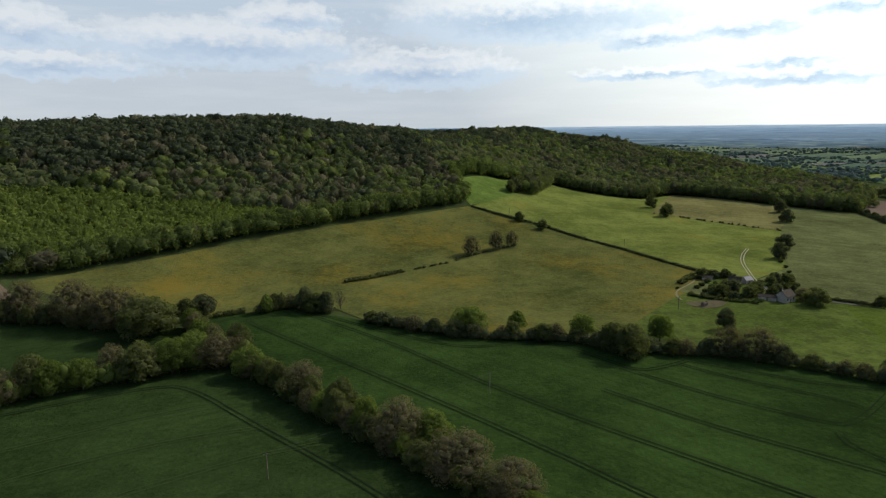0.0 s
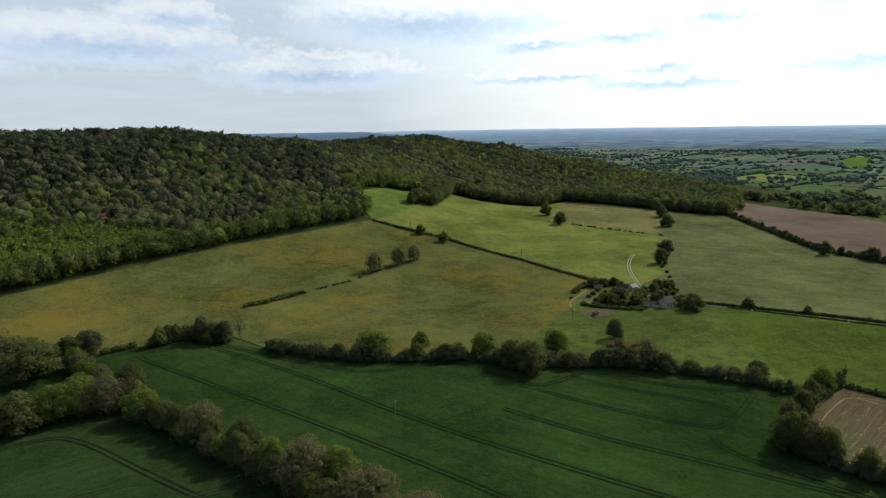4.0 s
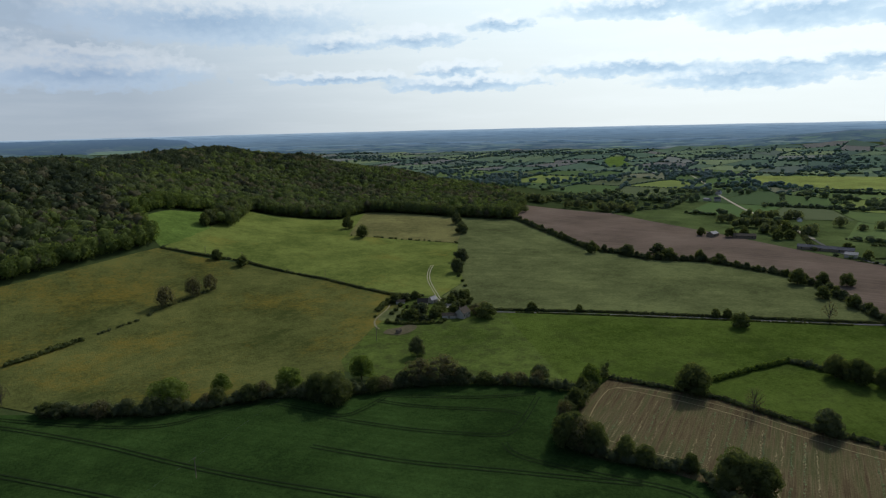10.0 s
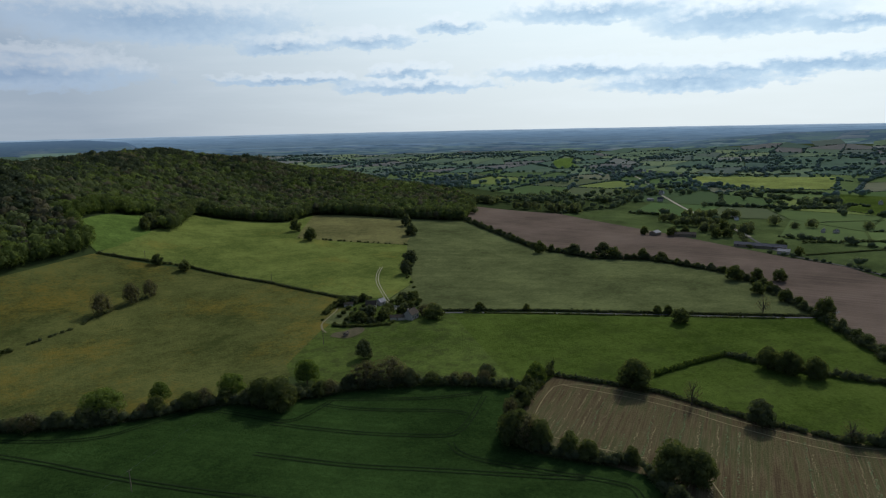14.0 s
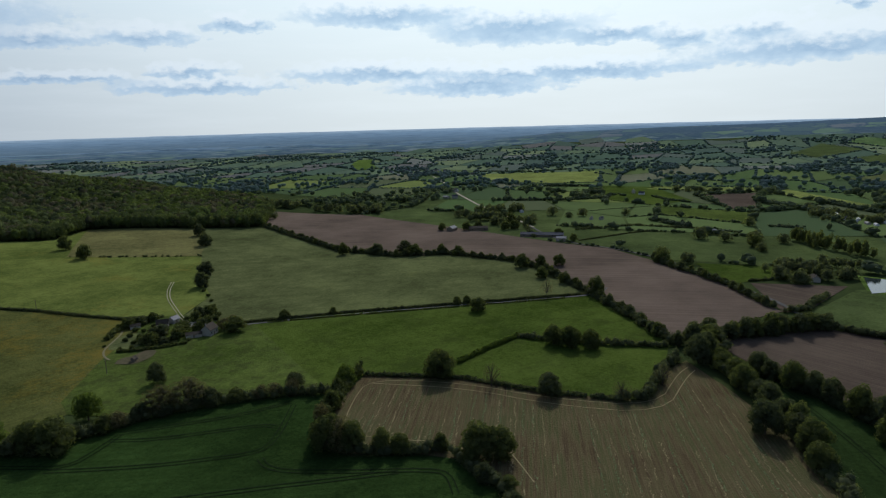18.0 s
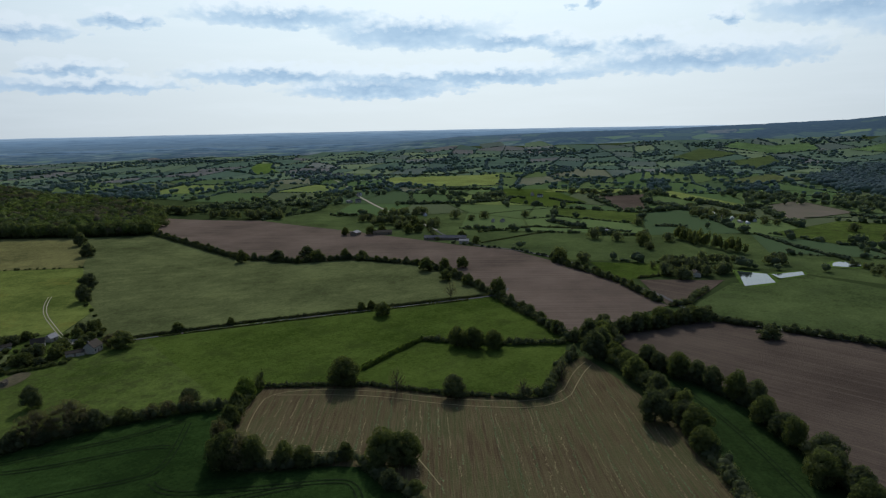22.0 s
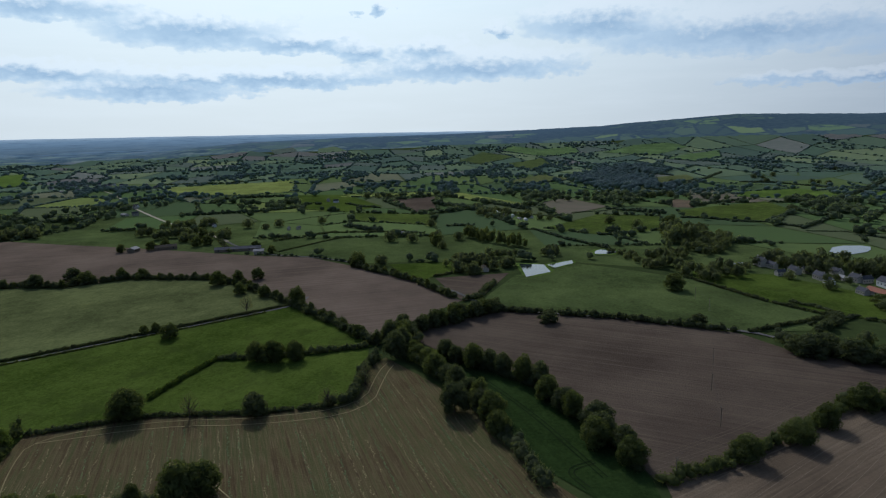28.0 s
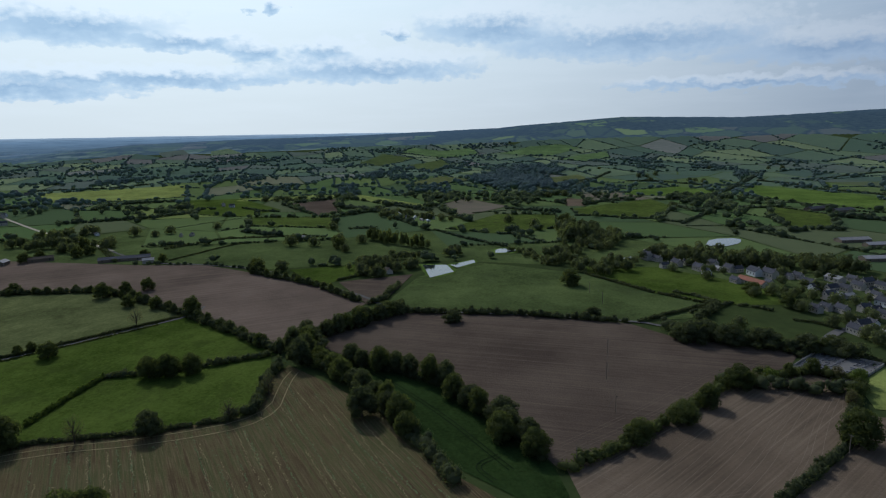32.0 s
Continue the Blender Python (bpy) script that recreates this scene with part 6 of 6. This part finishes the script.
belt("riverside_wood", "dark riverside trees between meadows", [(680, -125), (660, -115), (640, -105), (655, -135), (690, -145), (715, -150), (700, -130), (620, -92), (600, -82), (575, -76), (545, -102), (540, -118), (560, -126), (769, -134), (740, -136)], 9, 8, 9, 11, seed=1)
belt("bank_thicket", "bushy thicket along the bank below the pond", [(629, -39), (614, -48), (602, -56), (590, -62), (576, -70)], 5, 7, 5, 5, seed=12)
belt("tall_clump", "tall grey-green trees in the meadow", [(700, -100), (714, -106), (692, -110), (728, -100)], 6, 6, 12, 19, "leaf_dark", seed=11)
belt("village_wood", "dense dark wood behind the village", [(600, -176), (585, -200), (572, -230), (560, -260), (548, -291), (590, -215), (575, -250), (545, -310)], 9, 15, 10, 12, seed=2)
belt("copse", "dark trees round the pond house", [(552, 92), (560, 84), (575, 78), (592, 66), (560, 100), (610, 22), (542, 104), (530, 88), (546, 68), (552, 58), (522, 84)], 5, 6, 8, 9, seed=3)
belt("copse", "dark trees round the hamlet", [(905, 118), (890, 95), (870, 70), (845, 55), (930, 150), (880, 130), (850, 105)], 9, 7, 9, 9, seed=4)
belt("copse", "dark trees by the roadside farm", [(640, 470), (660, 455), (650, 400), (625, 430), (700, 500), (720, 500), (735, 480)], 7, 9, 10, 11, seed=5)
belt("copse", "dark trees in the village gardens", [(540, -200), (500, -245), (470, -235), (440, -290), (400, -260), (500, -310), (405, -290), (450, -300), (520, -275)], 8, 5, 7, 7, seed=6)
belt("poplar_row", "row of slim light-green poplars", [(695, 117), (688, 110), (681, 104), (674, 97), (667, 90), (660, 77), (653, 64), (647, 54)], 3, 7, 5, 13, "leaf", seed=7)
belt("edge_wood", "dark wood at the foot of the hill", [(470, 700), (490, 730), (520, 770), (540, 790), (560, 760), (585, 700), (600, 660), (620, 640)], 9, 12, 11, 12, seed=8)
for name, label, spots, high in (("vale_trees", "single dark trees standing in the vale meadows", VALE_TREES, 12), ("village_trees", "garden trees between the village houses", VILLAGE_TREES, 9)):
    r = np.random.default_rng(len(name))
    rich = [wood_tree(120 + i, 420, 0.085, 0.08, 14, 1.1) for i in range(4)]
    rows = [(x, y, land_at(x, y) - high * 0.12, high * k, high * k * 0.95, r.uniform(0, 6.28), r.uniform(0, 0.5)) for x, y in spots for k in [r.uniform(0.8, 1.25)]]
    tagged(new(name, scattered(name, rich, rows, M["leaf_dark"])), label, "trees", kind="stuff")

# ---- buildings ----
def gable_house(name, label, category, group, x, y, turn, length, depth, eaves, rise, wall, roof, chimneys=1, windows=3, door=True):
    """A house with gable walls, a two-sided roof with overhang, chimneys, windows and a door."""
    ob = thing(name, pose(x, y, land_at(x, y) + 0.3, 0, 0, turn), label, category, group)
    l, d = length / 2, depth / 2
    bm = bmesh.new()
    v = [bm.verts.new(p) for p in ((-l, -d, -0.6), (l, -d, -0.6), (l, d, -0.6), (-l, d, -0.6), (-l, -d, eaves), (l, -d, eaves), (l, d, eaves), (-l, d, eaves), (-l, 0, eaves + rise), (l, 0, eaves + rise))]
    for q in ((0, 1, 5, 4), (2, 3, 7, 6), (1, 2, 6, 9, 5), (3, 0, 4, 8, 7), (4, 5, 9, 8), (6, 7, 8, 9), (3, 2, 1, 0)):
        bm.faces.new([v[i] for i in q])
    part("wall", bm, M[wall], ob)
    slope = math.atan2(rise, d)
    for side in (-1, 1):
        bm = bmesh.new()
        run = math.hypot(rise, d) + 0.35
        box(bm, -l - 0.3, l + 0.3, -run, 0, 0.02, 0.20)
        bmesh.ops.transform(bm, matrix=pose(0, 0, eaves + rise + 0.03, 0, 0, 0 if side < 0 else 180) @ Matrix.Rotation(slope, 4, "X"), verts=bm.verts)
        slab = part("roof", bm, M[roof], ob)
    part("ridge", boxed(-l - 0.3, l + 0.3, -0.15, 0.15, eaves + rise + 0.12, eaves + rise + 0.30), M[roof], slab)
    for i in range(chimneys):
        cx = -l + 0.6 if i == 0 else l - 0.6
        stack = part("chimney", boxed(cx - 0.35, cx + 0.35, -0.35, 0.35, eaves + rise * 0.7, eaves + rise + 1.1, 0.04), M["stone"], ob)
        part("chimney_pot", boxed(cx - 0.14, cx + 0.14, -0.14, 0.14, eaves + rise + 1.1, eaves + rise + 1.5, 0.03), M["tile"], stack)
    for side in (-1, 1):
        for i in range(windows):
            wx = -l + length * (i + 0.5) / windows
            if door and side < 0 and i == windows // 2:
                part("door", boxed(wx - 0.5, wx + 0.5, side * d - 0.06, side * d + 0.06, -0.3, 2.0), M["wood"], ob)
                continue
            part("window", boxed(wx - 0.5, wx + 0.5, side * d - 0.05, side * d + 0.05, eaves * 0.36, eaves * 0.36 + 1.3), M["pane"], ob)
    part("window", boxed(l - 0.05, l + 0.05, -0.45, 0.45, eaves * 0.9, eaves * 0.9 + 1.0), M["pane"], ob)
    return ob


gable_house("farm_house", "pale rendered farmhouse with a weathered brown roof", "house", "", 193, 338, 28, 8.0, 6.5, 3.6, 2.8, "render", "tile_old", 1, 3)
gable_house("lean_shed", "low stone outbuilding beside the farmhouse", "shed", "", 184.5, 341, -30, 9, 4, 2.0, 1.0, "stone", "tile_old", 0, 1)
gable_house("barn", "small stone barn with a pale sheet roof", "barn", "", 191, 379, 20, 5.5, 4.5, 2.4, 1.8, "stone", "tin", 0, 1)
gable_house("barn", "ruined stone barn with a mossy roof", "barn", "", 182, 376, -30, 7, 5, 2.6, 2.2, "stone", "tile_old", 0, 1)
gable_house("shed", "low stone shed with a slate roof", "shed", "", 170, 388, -20, 6, 3.5, 1.8, 0.9, "stone", "tile_old", 0, 1)
gable_house("hut", "small dark wooden animal hut", "hut", "", 144, 330, 30, 2.8, 2.2, 1.6, 0.5, "wood", "tile_old", 0, 1)
gable_house("roadside_barn", "pale barn with a bright sheet roof", "barn", "", 562, 450, 10, 11, 8, 3.2, 1.8, "wood", "tin", 0, 2)
gable_house("roadside_barn", "low red-brown barn beside trees", "barn", "", 580, 425, -48, 22, 8, 2.8, 1.8, "wood", "tile_old", 0, 3)
gable_house("long_barn", "long low barn with a grey roof", "barn", "", 585, 342, -64, 46, 10, 2.4, 1.8, "wood", "slate", 0, 6)
gable_house("annex", "small pale annex with a sheet roof", "barn", "", 574, 312, -64, 10, 8, 3, 1.6, "render", "tin", 0, 1)
gable_house("pond_house", "low dark house among trees by the ponds", "house", "", 534, 74, 20, 10, 6, 2.4, 1.8, "stone", "tile_old", 1, 3)
for x, y in ((908, -471), (889, -495)):
    gable_house("farm_shed", "long low dark farm shed across the vale", "barn", "dark farm sheds", x, y, 115, 34, 13, 3.6, 2.4, "wood", "slate", 0, 4)
for x, y, turn, length, depth in ((676, -391, -20, 34, 14), (650, -402, -20, 30, 12), (584, -362, -24, 30, 13)):
    gable_house("farm_shed", "long pale farm shed with a sheet roof", "barn", "farm sheds by the village", x, y, turn - 60, length, depth * 0.8, 3.0, 1.9, "wood", "tin", 0, 4)

house_styles = [
    gable_house("house", "pale rendered village house with a slate roof", "house", "village houses", 590, -160, 20, 11, 7, 4.6, 2.9, "render", "slate", 2, 3),
    gable_house("house", "white village house with a slate roof", "house", "village houses", 527, -231, 15, 11, 7.5, 4.2, 3.0, "white", "slate", 1, 3),
    gable_house("house", "stone village house with a slate roof", "house", "village houses", 520, -240, 20, 12, 7, 4.4, 3.0, "stone", "slate", 2, 4),
    gable_house("house", "village house with red-brown tiles", "house", "village houses", 497, -217, 25, 24, 7, 2.8, 2.2, "render", "tile", 1, 4),
    gable_house("house", "low pale village building with a sheet roof", "house", "village houses", 507, -284, 20, 13, 8, 3.2, 1.8, "render", "tin", 0, 3),
]
spot_rng = random.Random(9)
VILLAGE = [(582, -167), (554, -166), (563, -179), (567, -189), (545, -192), (531, -194), (563, -210), (545, -209), (541, -216), (539, -222), (502, -206), (494, -228), (516, -253), (516, -260), (492, -257), (482, -256), (476, -265), (462, -260), (456, -253), (478, -276), (507, -297), (483, -288), (495, -301), (470, -290), (485, -306), (439, -280), (459, -287), (460, -268), (424, -228), (429, -237), (423, -244), (426, -260), (420, -263), (413, -264), (390, -238), (394, -246), (380, -229), (380, -243)]
for i, (x, y) in enumerate(VILLAGE):
    style = house_styles[(2, 0, 2, 0, 2, 1, 2, 4, 0, 2)[i % 10]]
    k = spot_rng.uniform(0.62, 0.85)
    copy_thing(style, pose(x, y, land_at(x, y) + 0.3, 0, 0, spot_rng.choice((20, 110, 28, 112, 12, 200))) @ Matrix.Diagonal((k, k, k, 1)))
hamlet_roof = gable_house("house", "hamlet house with pale sheet roof", "house", "hamlet houses", 884, 112, 20, 13, 7, 3.2, 2.0, "white", "white", 0, 3)
HAMLET = [(878, 118), (872, 108), (862, 101), (850, 90), (840, 76), (833, 67), (855, 62), (866, 88)]
FARMS = [(805, 663), (812, 650), (729, 463), (722, 340), (700, 192), (879, 704), (890, 712), (1057, -322), (1048, -333), (733, 503), (750, 481), (717, 351), (707, 201), (1015, 426), (1001, 406)]
FAR_VILLAGE = [(1156 + spot_rng.uniform(-60, 160), 1090 + spot_rng.uniform(-110, 120)) for _ in range(26)] + [(1217, 925), (1200, 940), (1235, 930)]
for i, (x, y) in enumerate(HAMLET + FARMS + FAR_VILLAGE):
    style = hamlet_roof if i < 8 and i % 2 else house_styles[(4, 0, 1, 2)[i % 4]]
    big = 0.55 if math.hypot(x, y) < 1000 else 0.8
    copy_thing(style, pose(x, y, land_at(x, y) + 0.6, 0, 0, spot_rng.uniform(0, 180)) @ Matrix.Diagonal((big, big, big, 1)))


# ---- cemetery ----
def cemetery():
    corners = [(326, -168), (350, -193), (329, -214), (305, -187)]
    patch("cemetery_ground", "grey gravel ground of the walled cemetery", "cemetery", corners, M["gravel"], 0.5)
    for (x0, y0), (x1, y1) in zip(corners, corners[1:] + corners[:1]):
        ob = thing("cemetery_wall", pose((x0 + x1) / 2, (y0 + y1) / 2, land_at(x0, y0) + 0.3, 0, 0, math.degrees(math.atan2(y1 - y0, x1 - x0))), "low stone wall round the cemetery", "wall", "cemetery walls")
        h = math.hypot(x1 - x0, y1 - y0) / 2
        part("masonry", boxed(-h, h, -0.2, 0.2, -0.4, 1.2, 0.02), M["stone"], ob)
        part("coping", boxed(-h, h, -0.28, 0.28, 1.2, 1.32, 0.02), M["gravel"], ob)
    ux, uy = 24 / 34.7, -25 / 34.7
    vx, vy = -21 / 34, -27 / 34
    first = None
    r = random.Random(4)
    for i in range(13):
        for j in range(8):
            if r.random() < 0.14 or j == 4:
                continue
            a, b = 2.4 + i * 2.35, 2.2 + j * 3.7 + (0.5 if i % 2 else 0)
            x, y = 326 + ux * a + vx * b, -168 + uy * a + vy * b
            m = pose(x, y, land_at(x, y) + 0.5, 0, 0, math.degrees(math.atan2(vy, vx)) + r.uniform(-2, 2))
            if first:
                copy_thing(first, m)
                continue
            first = thing("grave", m, "polished grey grave slab with a headstone", "grave", "graves in the cemetery")
            part("slab", boxed(-1.1, 1.1, -0.55, 0.55, -0.1, 0.45, 0.03), M["granite"], first)
            part("headstone", boxed(0.9, 1.05, -0.45, 0.45, 0.35, 1.1, 0.03), M["granite"], first)


cemetery()


# ---- poles ----
def pole(x, y, height=8.5, arm=True):
    ob = thing("utility_pole", pose(x, y, land_at(x, y), 0, 0, 25), "weathered wooden utility pole standing in a field", "pole", "utility poles")
    v, f = tube([(0, 0, -0.3), (0, 0, height * 0.5), (0, 0, height)], [0.17, 0.15, 0.12], 8)
    part("post", quick_mesh("post", [tuple(p) for p in v], f, M["wood"], smooth=True), None, ob)
    if arm:
        part("crossarm", boxed(-0.8, 0.8, -0.06, 0.06, height - 0.5, height - 0.36), M["wood"], ob)
        for k in (-0.7, 0.0, 0.7):
            part("insulator", boxed(k - 0.05, k + 0.05, -0.05, 0.05, height - 0.36, height - 0.14), M["slate"], ob)
    return ob


POLES = [(17, 219), (-51, 162), (127, 323), (60, 556), (88, 541), (141, 474), (342, -77), (307, -70), (270, -67), (226, -44), (238, -147), (470, -88), (440, -92), (500, -84)]
for x, y in POLES:
    pole(x, y)


def wire(a, b, sag=0.9):
    pts = []
    for i in range(9):
        k = i / 8
        pts.append((a[0] + (b[0] - a[0]) * k, a[1] + (b[1] - a[1]) * k, land_at(*a) * (1 - k) + land_at(*b) * k + 8.3 - sag * 4 * k * (1 - k)))
    v, f = tube(pts, [0.02] * 9, 4)
    tagged(new("overhead_wire", quick_mesh("wire", [tuple(p) for p in v], f, M["slate"])), "thin dark overhead wire between poles", "wire", "overhead wires")


for a, b in (((-51, 162), (17, 219)), ((17, 219), (127, 323)), ((342, -77), (307, -70)), ((307, -70), (270, -67)), ((270, -67), (226, -44)), ((342, -77), (440, -92)), ((440, -92), (470, -88)), ((470, -88), (500, -84))):
    wire(a, b)
